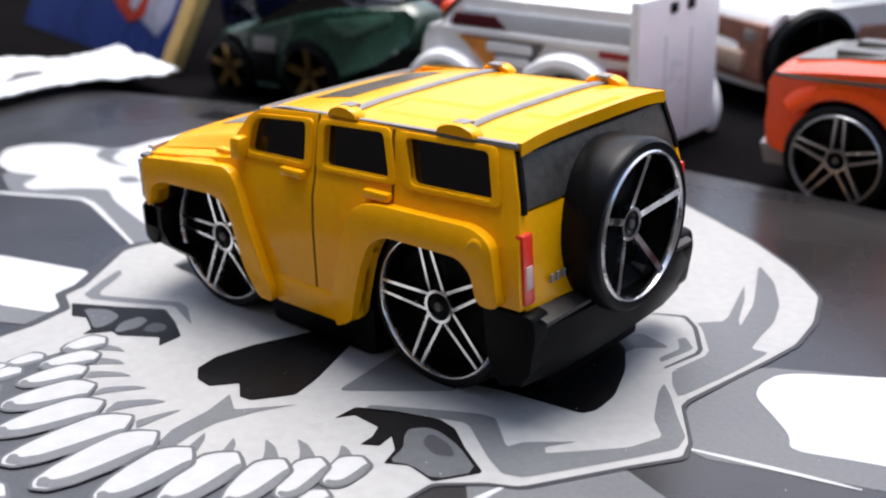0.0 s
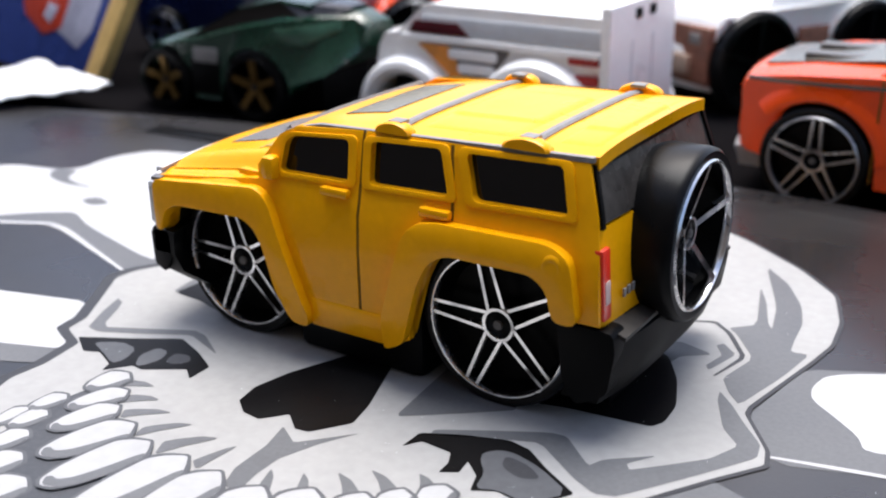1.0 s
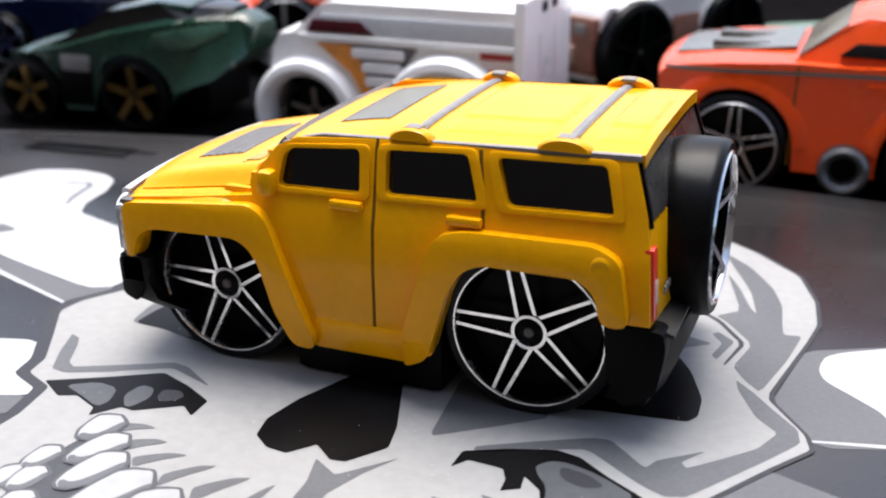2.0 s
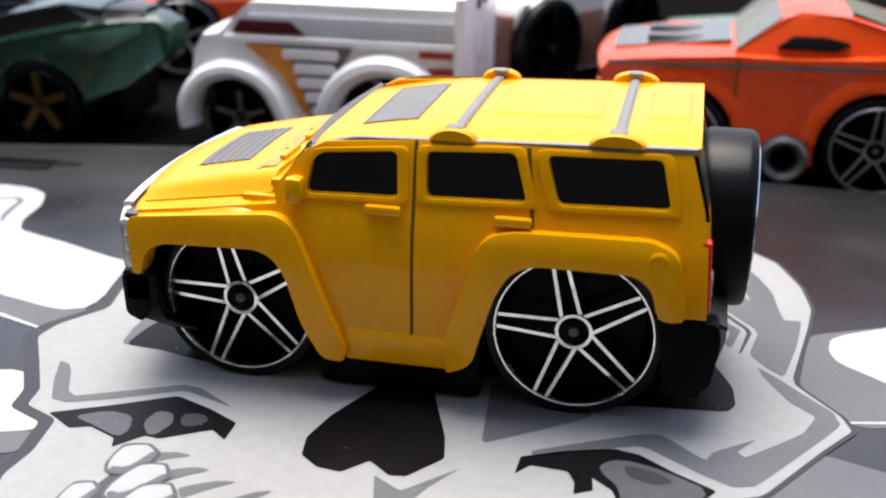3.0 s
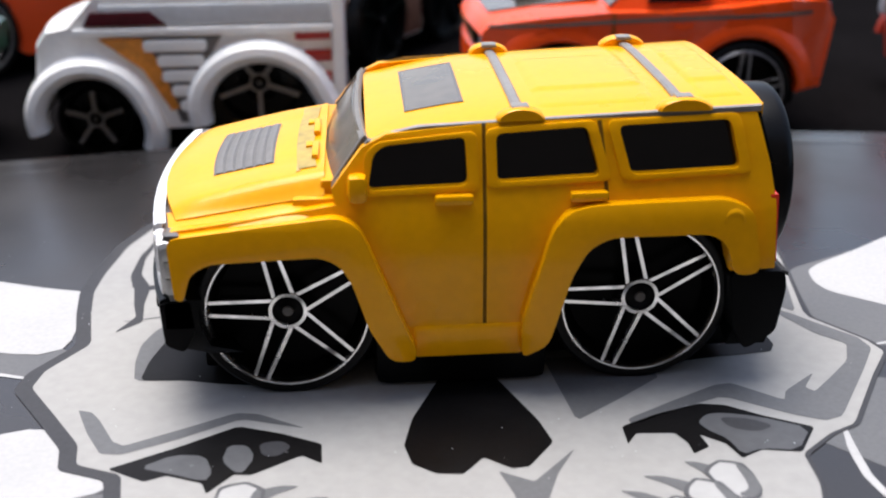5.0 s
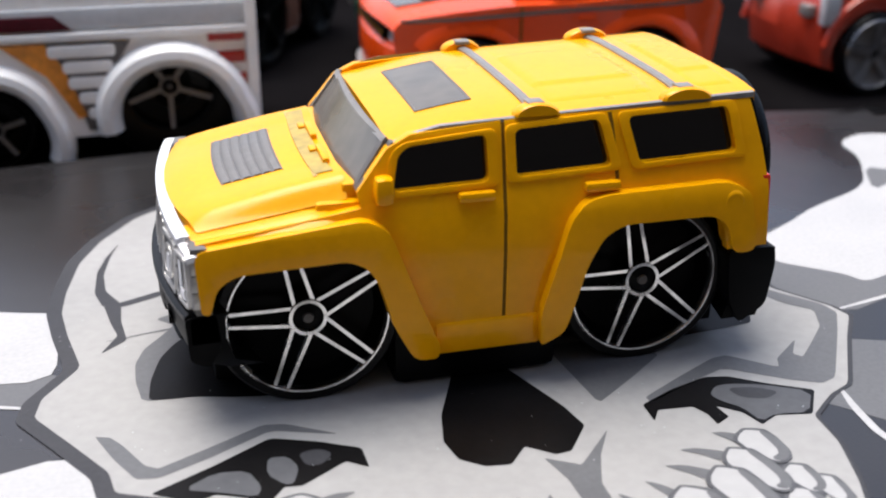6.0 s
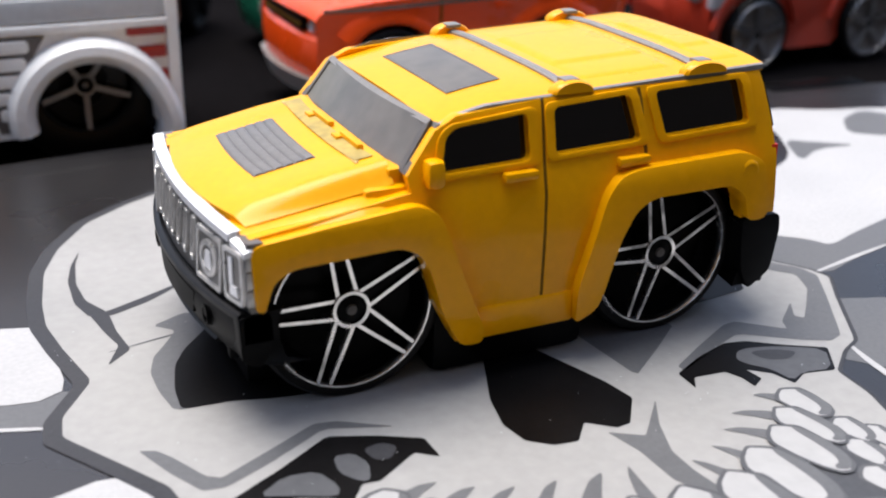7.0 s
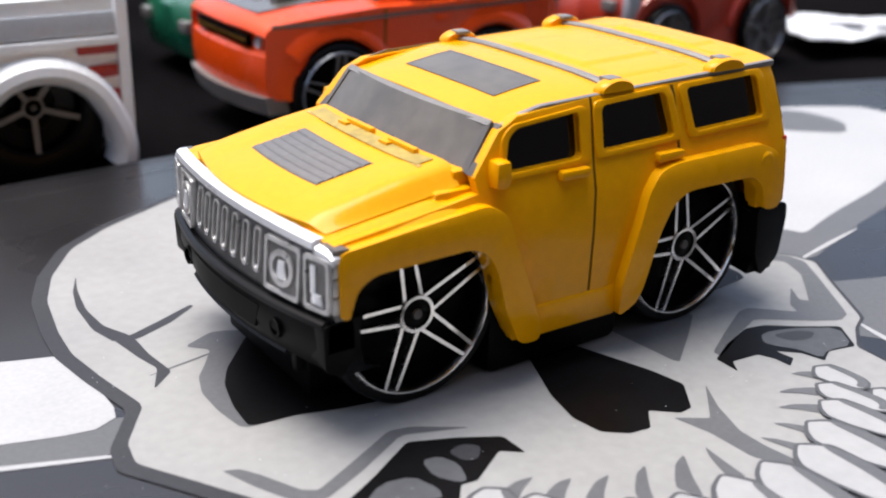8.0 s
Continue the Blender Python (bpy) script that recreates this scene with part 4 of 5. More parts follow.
for s in (-1, 1):
    for y, w, lamp_r in ((10.75, 2.55, 1.75), (15.4, 1.6, 0)):
        put = Matrix.Translation((FX(y) - 0.05 + lean(y, 15.6), s * y, 15.6)) @ tilt(y) @ Matrix.Rotation(radians(90) - s * math.atan(2.3 * y / 128), 4, "Z")
        ring = shell(rounded([(-w, -2.6), (w, -2.6), (w, 2.6), (-w, 2.6)], 0.5), [rounded([(-w + 0.4, -2.15), (w - 0.4, -2.15), (w - 0.4, 2.15), (-w + 0.4, 2.15)], 0.4)], lambda x, z: 0.32, lambda x, z: -0.3, 1, (), 0.1)
        bmesh.ops.transform(ring, matrix=put, verts=ring.verts)
        h = part("headlamp", ring, SOFTCHROME, grille, "square chrome lamp surround")
        back = box(bmesh.new(), -w + 0.3, w - 0.3, -0.1, 0.12, -2.3, 2.3)
        bmesh.ops.transform(back, matrix=put, verts=back.verts)
        part("lamp_recess", back, GRILLE, h)
        if lamp_r:
            bulb = lathe([(1.15, 0.12), (1.2, 0.38), (1.5, 0.42), (1.72, 0.36), (1.75, 0.1)], 28, closed=False)
            m = box(bmesh.new(), -0.55, 0.55, 0.1, 0.4, -1.05, 0.75, 0.15, lambda c: Vector((c.x * (1 - 0.18 * c.z), c.y, c.z)))
            bmesh.ops.transform(bulb, matrix=put, verts=bulb.verts)
            part("lamp_ring", bulb, SOFTCHROME, h)
        else:
            m = box(bmesh.new(), -0.85, 0.75, 0.1, 0.34, -1.9, -0.9, 0.12, lambda c: Vector((c.x * (1 - 0.35 * (c.z + 1.9)), c.y, c.z)))
            box(m, 0.1, 0.8, 0.1, 0.26, -1.0, 1.7, 0.1)
        bmesh.ops.transform(m, matrix=put, verts=m.verts)
        part("lamp_lens", m, SILVER, h)
    part("lamp_cap", sheet(span(15.15, 17.2, 5), (0, 0.5, 1), lambda u, v: (FX(u) - 0.25 + 1.1 * v, s * u, 19.25 - 0.2 * abs(2 * v - 1) - 0.2 * (u - 14.6) - 0.3 * max(0, (u - 16.4) / 0.8) ** 2), (0, 0, -0.55)), SILVER, grille, "white-silver cap over the corner lamp")
    # side marker, three stacked steps round the corner
    for k in range(3):
        part("side_marker", box(bmesh.new(), -28.75, -27.75, s * 16.75 - 0.35, s * 16.75 + (0.42, 0.3, 0.42)[k], 13.0 + 1.72 * k, 14.65 + 1.72 * k, 0.22), SOFTCHROME, grille)
# wheels
ANG = [103 + 72 * i for i in range(5)]
for x in (-17.8, 17.5):
    wheel(suv, x, -13.9, 9.25, 9.3, 8.15, 7.5, ANG, True, CHROME)
    wheel(suv, x, 13.9, 9.25, 9.3, 8.15, 7.5, ANG, True, CHROME, turn=180)
spare = wheel(suv, 34.0, 0.0, 18.0, 9.3, 8.0, 5.6, [88 + 72 * i for i in range(5)], False, CHROME, turn=90, spoke=0.75, hub=1.8, deep=3.4, sink=1.2)
tagged(spare, "spare wheel mounted on the tailgate")

# ---- toy cars parked behind the board ----
def toy(name, label, x, y, turn, group="toy cars behind the board"):
    return thing(name, label, "toy car", x, y, ZB, turn, group)


# orange muscle car: local x from the nose backwards, y from the near side, z from the table
muscle = toy("toy_muscle_car", "orange die-cast toy muscle car with a black bonnet stripe", 9.5, 95.5, 0)
MW, MF, MR = 17.5, 15.2, 48.3
under = [(63, 9.5)] + arch(MR, 9.0, 10.0, 8.6) + [(MR - 10.0, 5.6), (MF + 10.0, 5.6)] + arch(MF, 9.0, 10.0, 8.6) + [(3, 8.8)]


def muscle_warp(x, y, z):
    k = 1 - 0.10 * smooth_step(8, 0, x) - 0.07 * smooth_step(54, 64, x) - 0.05 * smooth_step(22, 27, z)
    hip = 0.8 * math.exp(-((x - MR) / 9) ** 2) + 0.5 * math.exp(-((x - MF) / 9) ** 2)
    yy = y * k * (1 + hip / MW if abs(y) > MW * 0.9 else 1)
    bow = 1.8 * (y / MW) ** 2 * smooth_step(14, 0, x)
    drop = -0.8 * (abs(y) / MW) ** 4 if z > 20 else 0
    return (x + bow, yy, z + drop)


b = loft([(0.6, 9.0), (0.0, 13.0), (0.2, 16.4), (1.4, 17.2), (1.6, 19.6), (0.0, 20.6), (0.6, 21.6), (2.5, 22.6), (12, 23.7), (24, 24.4), (34, 24.2), (46, 24.9), (56, 25.8), (63, 25.4), (64.5, 22), (63.6, 14)] + under, span(-MW, MW, 9), muscle_warp)
soften(b, 0.8, 50, 3)
part("body", b, ORANGE, muscle, "glossy orange enamelled body")


def cabin_warp(x, y, z):
    k = 1 - 0.26 * smooth_step(25, 32.5, z)
    return (x, y * k, z - 0.6 * (y / 15) ** 2 * smooth_step(28, 32, z))


b = loft([(24.0, 23.6), (31.8, 29.9), (34.5, 30.8), (41.5, 30.6), (49, 28.3), (58, 25.6), (50, 23.6)], span(-15.9, 15.9, 9), cabin_warp)
soften(b, 1.2, 30, 4)
part("cabin", b, ORANGE, muscle, "smooth orange cabin with wide rear pillars")
part("windscreen", sheet(span(0, 1, 4), span(-1, 1, 7), lambda u, v: (24.5 + 7.0 * u - 0.25, v * (14.8 - 2.6 * u), 24.2 + 5.5 * u + 0.25 - 0.4 * v * v * u), (0.5, 0, -0.5)), SMOKE, muscle, "grey windscreen")
part("rear_glass", sheet(span(0, 1, 4), span(-1, 1, 5), lambda u, v: (43.0 + 7.5 * u, v * (9.8 + 1.6 * u), 30.45 - 2.3 * u), (-0.4, 0, -0.5)), GLASS, muscle)
for s in (-1, 1):
    q = shell(rounded([(30.6, 25.0), (33.2, 27.0), (38.6, 27.0), (42.6, 26.2), (40, 24.9)], 0.5), [], lambda x, z: 16.0 * (1 - 0.26 * smooth_step(25, 32.5, z)) + 0.12, lambda x, z: 15.0 * (1 - 0.26 * smooth_step(25, 32.5, z)), s, (26,), 0)
    part("side_window", q, GLASS, muscle, "small dark side window")
    q = sheet(span(3, 60, 30), (0, 1), lambda u, v: (u, s * (abs(muscle_warp(u, MW, 21)[1]) + 0.12), 21.2 + 0.022 * u + v * 0.6), (0, -s * 0.3, 0))
    part("side_stripe", q, SMOKE, muscle, "dark hockey-stick stripe")
    for hub in (MF, MR):
        m = lathe([(9.9, 0.25), (10.4, 0.1), (11.3, 0.35), (12.4, 0.9), (13.2, 1.6), (9.9, 1.6)], 30, arc=(4, 176 if hub > 20 else 140))
        bmesh.ops.transform(m, matrix=Matrix.Translation((hub, s * (17.55 if hub < 20 else 17.85) - 0.8, 9.0)), verts=m.verts)
        part("arch_lip", m, ORANGE, muscle)
    part("headlamp", lathe([(0.01, -0.35), (0.6, -0.3), (0.75, -0.1), (1.0, -0.3), (1.25, 0.5), (0.01, 0.5)], 16, closed=False), DK, muscle).matrix_basis = pose(2.3 * MM, s * 12.6 * MM, 18.5 * MM, 0, 0, -90 - s * 12)
    part("tail_lamp", box(bmesh.new(), 62.6, 64.4, s * 10 - 4.5, s * 10 + 4.5, 21, 24, 0.4), RED, muscle)
    pipe = lathe([(2.2, -2.2), (2.6, -3.0), (3.4, -3.4), (4.1, -2.8), (4.1, 3), (2.0, 3)], 30)
    bmesh.ops.transform(pipe, matrix=Matrix.Translation((33.5, s * 17.0, 7.0)), verts=pipe.verts)
    part("side_exhaust", pipe, GRILLE, muscle, "fat dark metal side exhaust")
    part("pipe_bore", lathe([(0.01, -1.0), (2.1, -1.0), (2.1, 1), (0.01, 1)], 20, closed=False), DISH, muscle).matrix_basis = pose(33.5 * MM, s * 17.0 * MM, 7.0 * MM)
part("bonnet_panel", sheet(span(3.2, 23.5, 8), span(-9.5, 9.5, 7), lambda u, v: (u + 1.8 * (v / MW) ** 2 * smooth_step(14, 0, u), v, 22.75 + (u - 3) * 0.103 + 0.15), (0, 0, -0.4)), SMOKE, muscle, "black and silver bonnet print")
for y in (-4.6, 4.6):
    sc = bmesh.new()
    box(sc, 9, 19, y - 1.8, y + 1.8, 23.0, 24.6, 0.6)
    part("bonnet_scoop", sc, GREY, muscle)
part("grille", box(bmesh.new(), 0.9, 2.2, -10.4, 10.4, 17.3, 19.5, 0.3), DISH, muscle, "dark slot between the headlamps")
part("grille_bar", box(bmesh.new(), 0.75, 1.2, -10.2, 10.2, 18.2, 18.6, 0.1), SEAM, muscle)
sp = sheet(span(-16, 16, 11), (9.4, 8.0, 6.2), lambda u, v: (-1.0 + 2.4 * (u / 16) ** 2 + (9.4 - v) * 0.3, u, v), (4, 0, 0))
part("front_spoiler", sp, STEEL, muscle, "scuffed grey front spoiler")
ch = bmesh.new()
box(ch, 4, 61, -10, 10, 4.5, 20, 0.5)
box(ch, MF + 11, MR - 11, -15.5, 15.5, 4.5, 8, 0.4)
part("chassis", ch, BLACK, muscle)
part("rear_spoiler", box(bmesh.new(), 60.5, 64.5, -15, 15, 25.2, 26.4, 0.4), ORANGE, muscle)
for s in (-1, 1):
    part("door_handle", box(bmesh.new(), 35.6, 38.8, s * 17.6 - 0.35, s * 17.6 + 0.35, 20.2, 21.2, 0.3), ORANGE, muscle)
    part("door_seam", shell([(24.2, 6.5), (24.5, 6.5), (24.9, 23.2), (24.6, 23.2)], [], lambda x, z: 17.62, lambda x, z: 17.0, s, (), 0), SEAM, muscle)
for hx in (MF, MR):
    wheel(muscle, hx, -18.2, 9.0, 9.0, 7.5, 7, [88 + 72 * i for i in range(5)], True, DK)
    wheel(muscle, hx, 18.2, 9.0, 9.0, 7.5, 7, [88 + 72 * i for i in range(5)], True, DK, turn=180)

REDP = mat("red_paint", (0.36, 0.012, 0.01), 0.35)
# white hot-rod van with bulging fenders
van = toy("toy_van", "white toy hot-rod van with bulging fenders and flame print", -67.0, 93.0, 0)
VF, VR = 10.2, 39.8


def van_warp(x, y, z):
    k = 1 - 0.10 * smooth_step(22, 28.5, z) - 0.12 * smooth_step(6, 0, x)
    return (x + 2.0 * (y / 15) ** 2 * smooth_step(16, 0, x), y * k, z)


b = loft([(1.0, 8), (0.0, 14), (0.8, 19.5), (3.0, 22.2), (7.5, 23.0), (13.5, 28.2), (16, 28.7), (53.0, 28.7), (53.0, 6)] + [(VR + 10.4, 6)] + arch(VR, 8.2, 10.2, 6.5, 12) + [(VR - 10.4, 5.5), (VF + 9.4, 5.5)] + arch(VF, 7.0, 9.2, 6.5, 12), span(-15, 15, 9), van_warp)
soften(b, 0.7, 45, 2)
part("body", b, WHITE, van, "chipped white enamelled body")
for s in (-1, 1):
    for hx in (VF, VR):
        m = lathe([(7.9, 1.8), (7.7, 0.3), (8.2, -1.0), (9.3, -1.7), (10.5, -1.4), (11.2, -0.3), (11.5, 1.2), (11.5, 3.0), (7.9, 3.0)], 36, arc=(-34, 190))
        for v in m.verts:
            v.co.x += 0.8 + max(0.0, 3.0 - v.co.z) * (0.25 if v.co.x > 0 else 0.06)
        if hx == VR:
            bmesh.ops.scale(m, vec=(1.15, 1.1, 1.1), verts=m.verts)
        bmesh.ops.transform(m, matrix=Matrix.Translation((hx - (0.6 if hx == VR else 0), s * 16.2 - (1.5 if s > 0 else 0), 7.0 if hx == VF else 8.1)), verts=m.verts)
        if s > 0:
            bmesh.ops.transform(m, matrix=Matrix.Diagonal((1, -1, 1, 1)) @ Matrix.Translation((0, -2 * 14.7 - 3, 0)), verts=m.verts)
            bmesh.ops.translate(m, vec=(0, 1.2, 0), verts=m.verts)
        part("fender", m, WHITE, van, "thick rounded white fender")
    gs = 15.15
    part("shoulder", box(bmesh.new(), 9.5, 52.8, s * 14.7 - 0.9, s * 14.7 + 0.9, 21.6, 22.9, 0.4), WHITE, van)
    part("grey_side_band", box(bmesh.new(), 14, 52.6, s * 14.45 - 0.5, s * 14.45 + 0.5, 23.2, 26.6, 0.3, lambda c: Vector((c.x, c.y - s * (c.z - 23) * 0.12, c.z))), BLUEGREY, van)
    q = shell([(11.2, 23.3), (12.6, 25.6), (22.5, 25.6), (25.2, 23.3)], [], lambda x, z: 15.3 - (z - 23) * 0.12, lambda x, z: 14.2, s, (), 0.2)
    part("side_window", q, mat("dark_red_window", (0.07, 0.006, 0.012), 0.2, vary=0.3), van, "dark red slanted side window")
    fl = shell([(13.6, 21.2), (20.6, 21.2), (22.8, 17.8), (26.0, 9), (24.6, 8.6), (20.4, 15.8)], [], lambda x, z: 15.12, lambda x, z: 14.5, s, (), 0)
    part("flame_print", fl, FLAME, van)
    # grey sheet whose colour gives the shadow between the louvres
    gp = shell([(20.6, 21.2), (34, 21.2), (30, 15), (28.6, 6.5), (26.0, 6.5), (23.0, 17.5)], [], lambda x, z: 15.10, lambda x, z: 14.5, s, (), 0)
    part("louvre_shade_panel", gp, LOUVRE, van)
    for i, x0 in enumerate((20.9, 23.0, 23.6, 25.0, 26.2)):
        z = 19.9 - 2.6 * i
        l = shell(rounded([(x0, z - 0.95), (31.5 - 0.6 * i, z - 0.95), (31.5 - 0.6 * i, z + 0.95), (x0, z + 0.95)], 0.94, 6), [], lambda x, z: 15.75, lambda x, z: 14.6, s, (), 0.4)
        part("louvre", l, WHITE, van)
    for z0, w in ((20.3, 6.0), (16.6, 4.6), (12.8, 3.4)):
        part("red_marker", box(bmesh.new(), 52.4 - w, 52.4, s * 14.9 - 0.5, s * 14.9 + 0.5, z0, z0 + 1.9, 0.3), REDP, van)
rp = bmesh.new()
box(rp, 52.6, 54.6, -15.2, 15.2, 2.6, 31.0, 0.5)
panel_r = part("rear_panel", rp, WHITE, van, "tall white rear panel")
for y in (-3.2, 3.2):
    part("panel_slot", box(bmesh.new(), 52.2, 55.0, y - 1.3, y + 1.3, 27.6, 29.6, 0.4), BLACK, panel_r)
for y in (-5.5, 4.0):
    part("panel_groove", box(bmesh.new(), 54.55, 54.66, y - 0.2, y + 0.2, 4, 24), BLUEGREY, panel_r)
b = bmesh.new()
box(b, 4, 50, -9, 9, 3.5, 19, 0.4)
part("chassis", b, BLACK, van)
for i in range(7):
    p = sheet(span(17 + 4.6 * i, 20.5 + 4.6 * i, 3), (-9 + 3 * (i % 3), -6.5 + 3 * (i % 3)), lambda u, v: (u, v, 28.74), (0, 0, -0.1))
    part("roof_print", p, CARDY if i % 2 else LENS, van)
STAR = [54 + 72 * i for i in range(5)]
wheel(van, VF + 0.6, -12.6, 6.6, 6.6, 5.6, 3, [90 + 72 * i for i in range(5)], False, STEEL, spoke=0.8, hub=1.5, ring=DISH)
wheel(van, VR - 0.2, -13.0, 12.4, 12.7, 7.6, 3, STAR, False, STEEL, spoke=0.85, hub=1.7, thick=0.12, ring=DISH)
wheel(van, VF, 14.2, 7.0, 7.0, 5.3, 6, STAR, False, DK, turn=180, spoke=1.0, hub=1.5)
wheel(van, VR, 13.0, 12.7, 12.7, 7.6, 3, STAR, False, DK, turn=180, spoke=0.85, hub=1.7)

# dark green wedge sports car
wedge = toy("toy_sports_car", "dark green wedge-shaped toy sports car with gold wheels", -134.0, 88.5, 3.5)
GF, GR = 12.5, 38.0


def wedge_warp(x, y, z):
    k = 1 - 0.14 * smooth_step(10, 0, x) - 0.62 * smooth_step(44, 61, x) * smooth_step(8, 18, z) - 0.30 * smooth_step(20, 28, z)
    return (x + 2.5 * (y / 15) ** 2 * smooth_step(14, 0, x), y * k, z - 0.8 * abs(y / 15) ** 4 * (1 if z > 12 else 0))


b = loft([(1.5, 4), (0, 6), (1, 8.2), (8, 14.6), (14, 16.6), (22, 18.0), (34, 21.2), (44, 23.2), (52, 23.8), (58, 23.8), (61, 21.8), (60, 17), (55, 12.5), (GR + 9.6, 9)] + arch(GR, 8.0, 9.4, 7.5) + [(GR - 9.6, 4.2), (GF + 9.2, 4.2)] + arch(GF, 8.0, 8.6, 7.0), span(-15.5, 15.5, 9), wedge_warp)
soften(b, 0.7, 45, 2)
part("body", b, GREEN, wedge, "glossy dark green body")
b = loft([(19, 17.5), (32, 25.0), (42, 26.5), (56, 24.8), (50, 22)], span(-13.5, 13.5, 7), wedge_warp)
soften(b, 0.4, 30, 2)
part("cabin_glass", b, GLASS, wedge)
b = loft([(31, 24.7), (42, 26.9), (49, 26.0), (49, 25.4), (42, 26.2), (33, 24.6)], span(-13.6, 13.6, 5), wedge_warp)
part("roof", b, GREEN, wedge)
for s in (-1, 1):
    b = shell([(20.5, 13), (29, 14), (28.6, 5), (20.6, 5)], [], lambda x, z: 15.62, lambda x, z: 14.6, s, (), 0.2)
    part("side_intake", b, BLACK, wedge)
    part("door_badge", box(bmesh.new(), 21.5, 28.5, s * 15.4 - 0.35, s * 15.4 + 0.35, 12.2, 15.6, 0.3), STEEL, wedge, "scuffed silver door print")
    part("headlamp", sheet(span(7, 16, 4), (8.5, 12.5), lambda u, v: (u, s * v, wedge_warp(u, v, float(np.interp(u, (1, 8, 14, 22), (8.2, 14.6, 16.6, 18.0))))[2] + 0.12), (0, 0, -0.4)), SMOKE, wedge)
    part("rear_panel_print", shell([(40, 17.2), (50, 17.6), (56, 20.6), (56, 22.4), (44, 20.8)], [], lambda x, z: abs(wedge_warp(x, 15.5, z)[1]) + 0.15, lambda x, z: abs(wedge_warp(x, 15.5, z)[1]) - 1.0, s, (19, 20.6), 0), PALEGREEN, wedge, "pale green patch on the rear flank")
    part("exhaust_strip", box(bmesh.new(), 50, 58, s * 8.5 - 0.6, s * 8.5 + 0.6, 11.2, 12.2, 0.3, lambda c: Vector((c.x, c.y, c.z + (c.x - 52) * 0.42))), STEEL, wedge)
ch = bmesh.new()
box(ch, 4, 52, -9, 9, 3, 14, 0.4)
part("chassis", ch, BLACK, wedge)
for hx, r in ((GF, 7.3), (GR, 8.0)):
    wheel(wedge, hx, -15.8, r, r, r - 1.7, 6, [20 + 72 * i for i in range(5)], False, GOLD, spoke=1.5, hub=1.3, thick=0.35, ring=BLACK)
    wheel(wedge, hx, 15.8, r, r, r - 0.9, 6, [20 + 72 * i for i in range(5)], False, GOLD, turn=180, spoke=1.5, hub=1.6, thick=0.9)


# simpler cars standing further back
def far_car(name, label, x, y, turn, paint, length, width, shape, cab, hubs, r, metal=DK, pane=GLASS, dish=DISH, spoke=1.0):
    t = toy(name, label, x, y, turn)
    w = width / 2
    warp = lambda a, c, d: (a + 1.5 * (c / w) ** 2 * smooth_step(12, 0, a), c * (1 - 0.1 * smooth_step(8, 0, a) - 0.08 * smooth_step(length - 8, length, a)), d - 0.8 * abs(c / w) ** 4 * (1 if d > 14 else 0))
    o = shape + [(hubs[1] + r + 1.3, 5)] + arch(hubs[1], r, r + 1.2, 5.2) + [(hubs[1] - r - 1.3, 4.5), (hubs[0] + r + 1.3, 4.5)] + arch(hubs[0], r, r + 1.2, 5.2)
    q = loft(o, span(-w, w, 7), warp)
    soften(q, 0.8, 45, 2)
    part("body", q, paint, t)
    cw = lambda a, c, d: (a, c * (1 - 0.2 * smooth_step(cab[0][1], cab[0][1] + 9, d)), d)
    q = loft(cab, span(-w * 0.92, w * 0.92, 5), cw)
    soften(q, 0.5, 30, 2)
    part("cabin_glass", q, pane, t)
    hi = max(z for _, z in cab)
    tops = [p for p in cab if p[1] > hi - 1.6]
    x0, x1 = min(p[0] for p in tops) - 0.8, max(p[0] for p in tops) + 0.8
    part("roof", box(bmesh.new(), x0, x1, -w * 0.77, w * 0.77, hi - 0.5, hi + 0.8, 0.5), paint, t)
    for s in (-1, 1):
        part("pillar", box(bmesh.new(), (x0 + x1) / 2 - 0.9, (x0 + x1) / 2 + 0.9, s * w * 0.86 - 0.5, s * w * 0.86 + 0.5, cab[0][1] - 0.5, hi, 0.3, lambda c: Vector((c.x, c.y - s * (c.z - cab[0][1]) * w * 0.17 / (hi - cab[0][1]), c.z))), paint, t)
        part("headlamp", box(bmesh.new(), -0.3, 1.8, s * w * 0.62 - 1.8, s * w * 0.62 + 1.8, shape[2][1] - 4.5, shape[2][1] - 2, 0.4), STEEL, t)
    q = bmesh.new()
    box(q, 4, length - 4, -w * 0.55, w * 0.55, 3.5, 13, 0.4)
    part("chassis", q, BLACK, t)
    for hx in hubs:
        wheel(t, hx, -w - 1.8, r, r, r - 1.4, 5, [90 + 72 * i for i in range(5)], False, metal, dish, spoke=spoke, hub=1.4, deep=1.4)
        wheel(t, hx, w + 1.8, r, r, r - 1.4, 5, [90 + 72 * i for i in range(5)], False, metal, dish, 180, spoke=spoke, hub=1.4, deep=1.4)
    return t


SEDAN = [(1, 5), (0, 10), (0.8, 15), (3, 17), (20, 18.5), (52, 18.8), (64, 18), (65, 14), (64, 6)]
COUPE = [(18, 18.2), (27, 25.6), (41, 26), (53, 18.6)]
TALL = [(1, 6), (0, 12), (0.8, 20), (3, 22.5), (18, 23.2), (56, 23.5), (57.5, 20), (57, 7)]
WAGON = [(17, 23), (23, 31), (50, 31.5), (56, 23.2)]
far_car("toy_hot_hatch", "bright red-orange toy car with black wheels", -112.5, 143, 30, ORANGE, 65, 30, SEDAN, COUPE, (13, 50), 10.0)
far_car("toy_coupe", "navy blue toy coupe with dark windows", -180, 132, 6, NAVY, 65, 30, SEDAN, COUPE, (13, 50), 7.0)
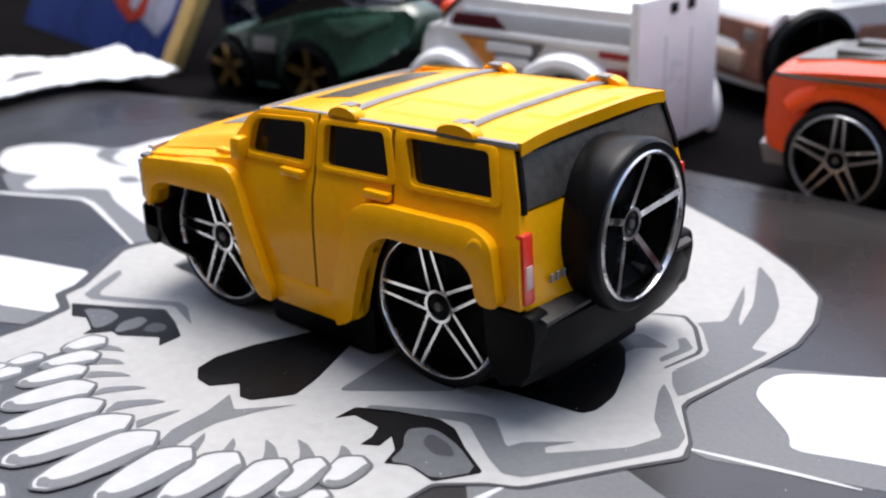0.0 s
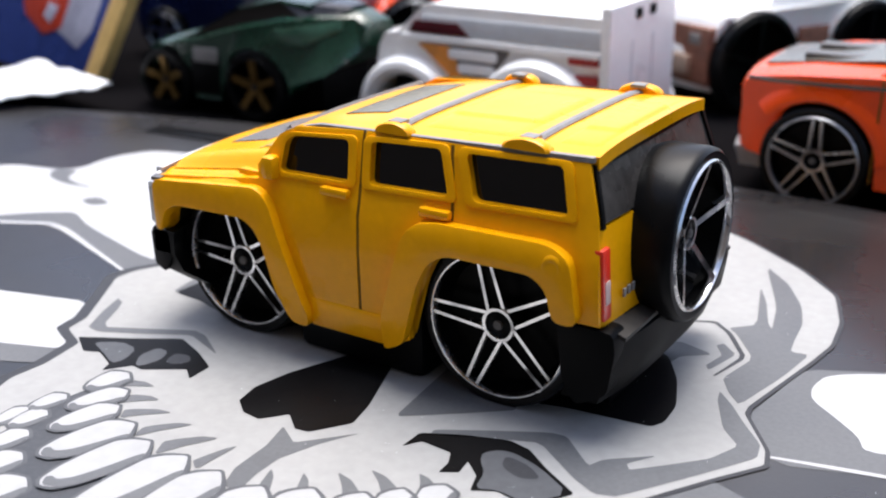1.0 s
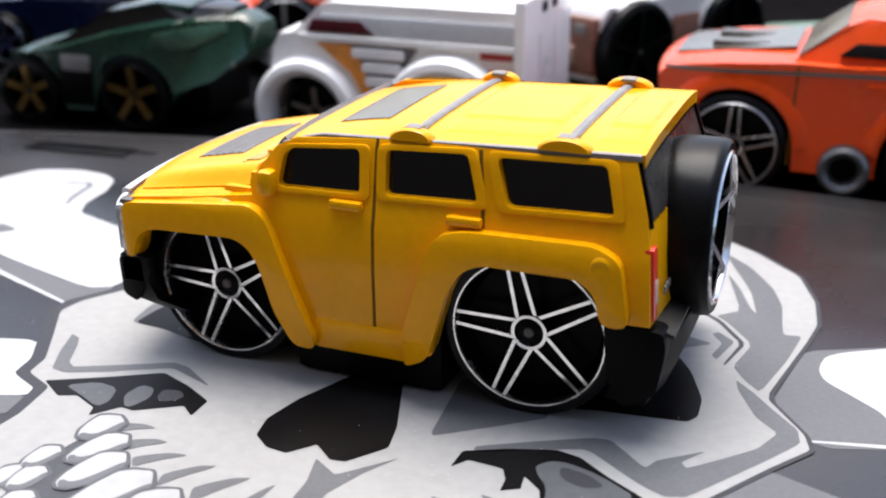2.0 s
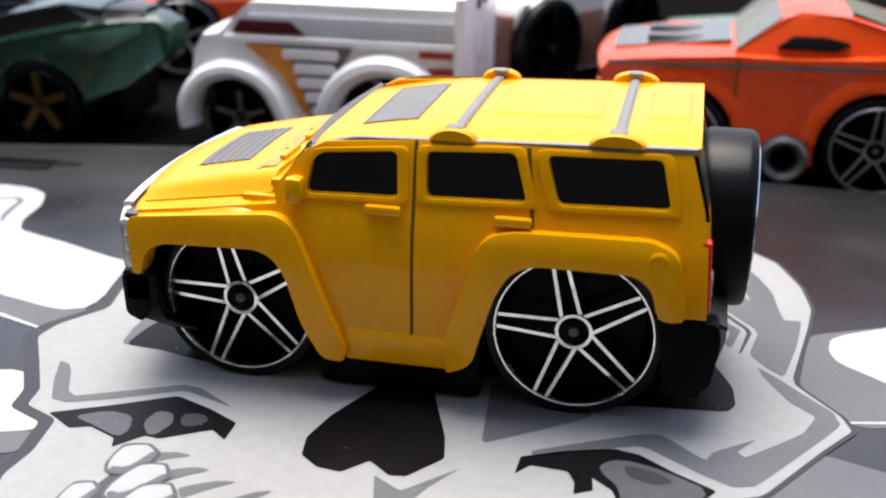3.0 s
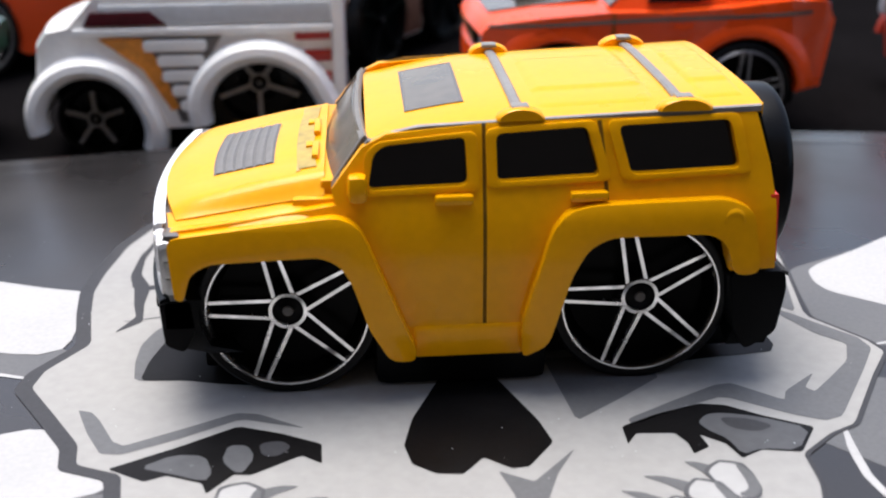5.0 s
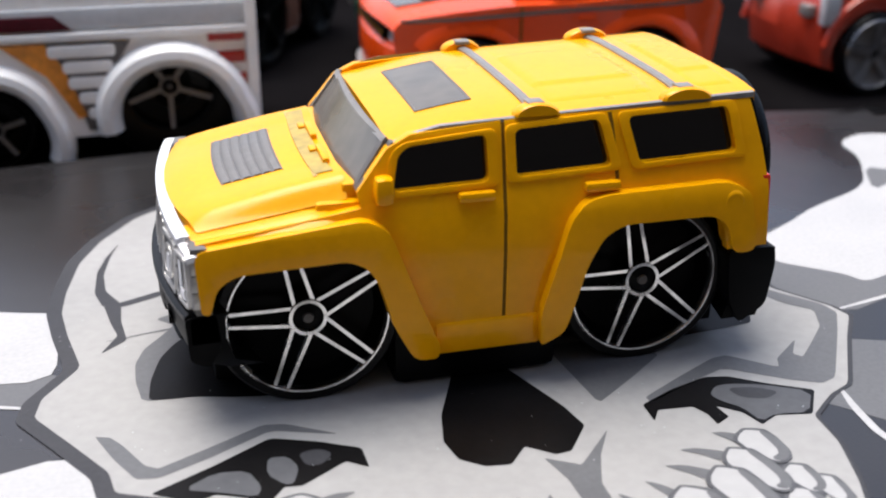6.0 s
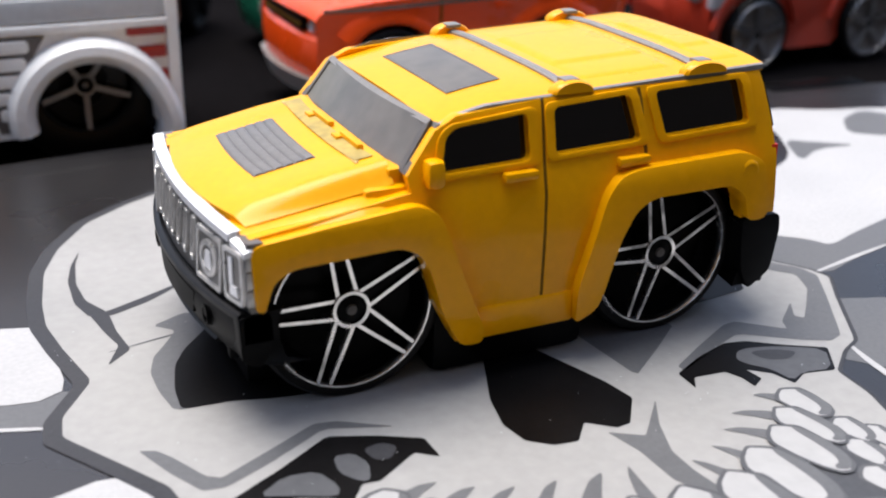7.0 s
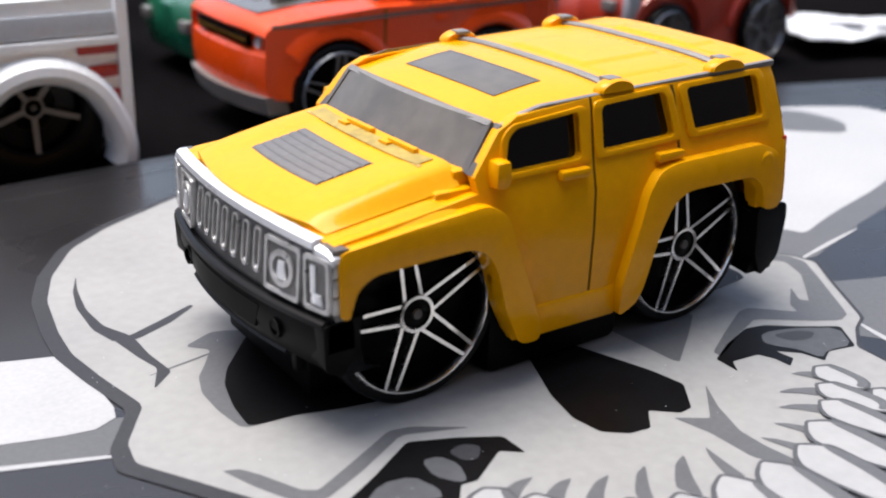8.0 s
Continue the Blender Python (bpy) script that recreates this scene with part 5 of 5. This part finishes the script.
rusty = far_car("toy_rusty_wagon", "white and rust-brown toy wagon with big black tyres", -25.4, 136.5, 60, WHITE, 57, 32, TALL, WAGON, (12, 45.0), 11.3, metal=BLACK, pane=WHITE)
part("front_face", box(bmesh.new(), -0.9, 2.4, -14.2, 14.2, 6.5, 19.5, 0.9, lambda c: Vector((c.x + 1.5 * (c.y / 16) ** 2, c.y, c.z))), RUST, rusty, "rust-brown front with peeling paint")
part("face_patch", box(bmesh.new(), -1.3, 1.0, -9, 2, 8.5, 13, 0.6), CREAM, rusty)
part("rusty_side", box(bmesh.new(), 24, 33, -16.6, -15.6, 5, 18, 0.5), RUST, rusty, "rust-brown side panel")
far_car("toy_saloon", "light green toy saloon with pale windows", 17.5, 142.5, 2, MINT, 65, 32, SEDAN, COUPE, (13, 50), 7.5)
pickup = far_car("toy_pickup", "brick-red toy pick-up with pale grey wheels", 99, 101, 2, SCARLET, 60, 30, TALL, WAGON, (13, 46), 8.5, metal=DK, dish=STEEL, spoke=1.5)
for s in (-1, 1):
    part("corner_lamp", box(bmesh.new(), 0.6, 4.4, s * 14.3 - 1.2, s * 14.3 + 1.2, 14.5, 20.5, 0.7), BLUEGREY, pickup, "large pale corner lamp")
    for hx in (13, 46):
        lip = lathe([(10.6, -0.6), (11.9, -0.5), (12.2, 0.6), (10.8, 0.8)], 28, arc=(8, 172))
        bmesh.ops.transform(lip, matrix=Matrix.Translation((hx, s * 15.4, 8.8)), verts=lip.verts)
        part("arch_lip", lip, SCARLET, pickup)

# packaging and paper at the sides of the board
card = thing("toy_package", "blue printed toy package with yellow edges standing open", "package", -152.5, 81, ZB, -12)
LEAN = lambda c: Vector((c.x + c.z * 0.20, c.y + c.z * 0.42, c.z))


def card_piece(name, outline, y0, y1, material, label=""):
    q = shell(outline, [], lambda x, z: -y0, lambda x, z: -y1, 1, (), 0.15)
    for v in q.verts:
        v.co = LEAN(v.co)
    part(name, q, material, card, label)


card_piece("face", [(-110, 0), (-6, 0), (-6, 62), (-110, 62)], -1.2, 1.2, BLUE)
card_piece("edge_strip", rounded([(-5.8, 0), (0.5, -0.0), (2.4, 62), (-5.0, 62)], 1), -2.0, 1.8, CARDY, "yellow card edge")
# pale field stops short of the base; the dark blue left there paints a shadow
card_piece("pale_print", [(-44, 60), (-10.5, 60), (-10, 13), (-14, 8), (-44, 15)], 1.2, 1.45, PALE)
card_piece("red_print", [(-62, 28), (-46, 13.5), (-33, 9.5), (-25, 12), (-26, 28)], 1.45, 1.6, SCARLET)
card_piece("white_print", [(-36, 14), (-31, 12.5), (-29.5, 17), (-35, 17.5)], 1.6, 1.75, PALE)


def scrap(name, label, x, y, z, turn, w, d, seed):
    t = thing(name, label, "paper", x, y, z, turn)
    f = lambda u, v: (u, v + 2.5 * math.sin(u * 0.16 + seed), 0.5 + 1.2 * (0.5 + 0.5 * math.sin(u * 0.23 + seed) * math.cos(v * 0.31 + seed)) + 0.8 * noise.noise((u * 0.12, v * 0.12, seed)) + 0.9 * abs(noise.noise((u * 0.3, v * 0.3, seed))))
    q = sheet(span(-w / 2, w / 2, 44), span(-d / 2, d / 2, 24), f, (0, 0, -0.35))
    bmesh.ops.translate(q, vec=(0, 0, 0.2), verts=q.verts)
    part("folded_sheet", q, PAPER, t)
    q = sheet(span(-w * 0.36, w * 0.08, 6), span(-d * 0.18, d * 0.1, 4), lambda u, v: (u, v + 2.5 * math.sin(u * 0.16 + seed), f(u, v)[2] + 0.32), (0, 0, -0.05))
    part("grey_print", q, GREY, t)
    for k in range(3):
        q = sheet(span(w * (0.12 + 0.1 * k), w * (0.17 + 0.1 * k), 4), span(-d * 0.3, d * (0.1 + 0.08 * k), 6), lambda u, v: (u, v + 2.5 * math.sin(u * 0.16 + seed), f(u, v)[2] + 0.3), (0, 0, -0.05))
        part("grey_print", q, BLUEGREY, t)
    return t


scrap("white_wrapper", "crumpled glossy white wrapper at the edge of the board", -156, 40, 1.2, 78, 64, 36, 1.0)
scrap("white_sheet", "folded white paper sheet lying beside the cars", 196, 82, 0.0, -28, 66, 30, 4.0)
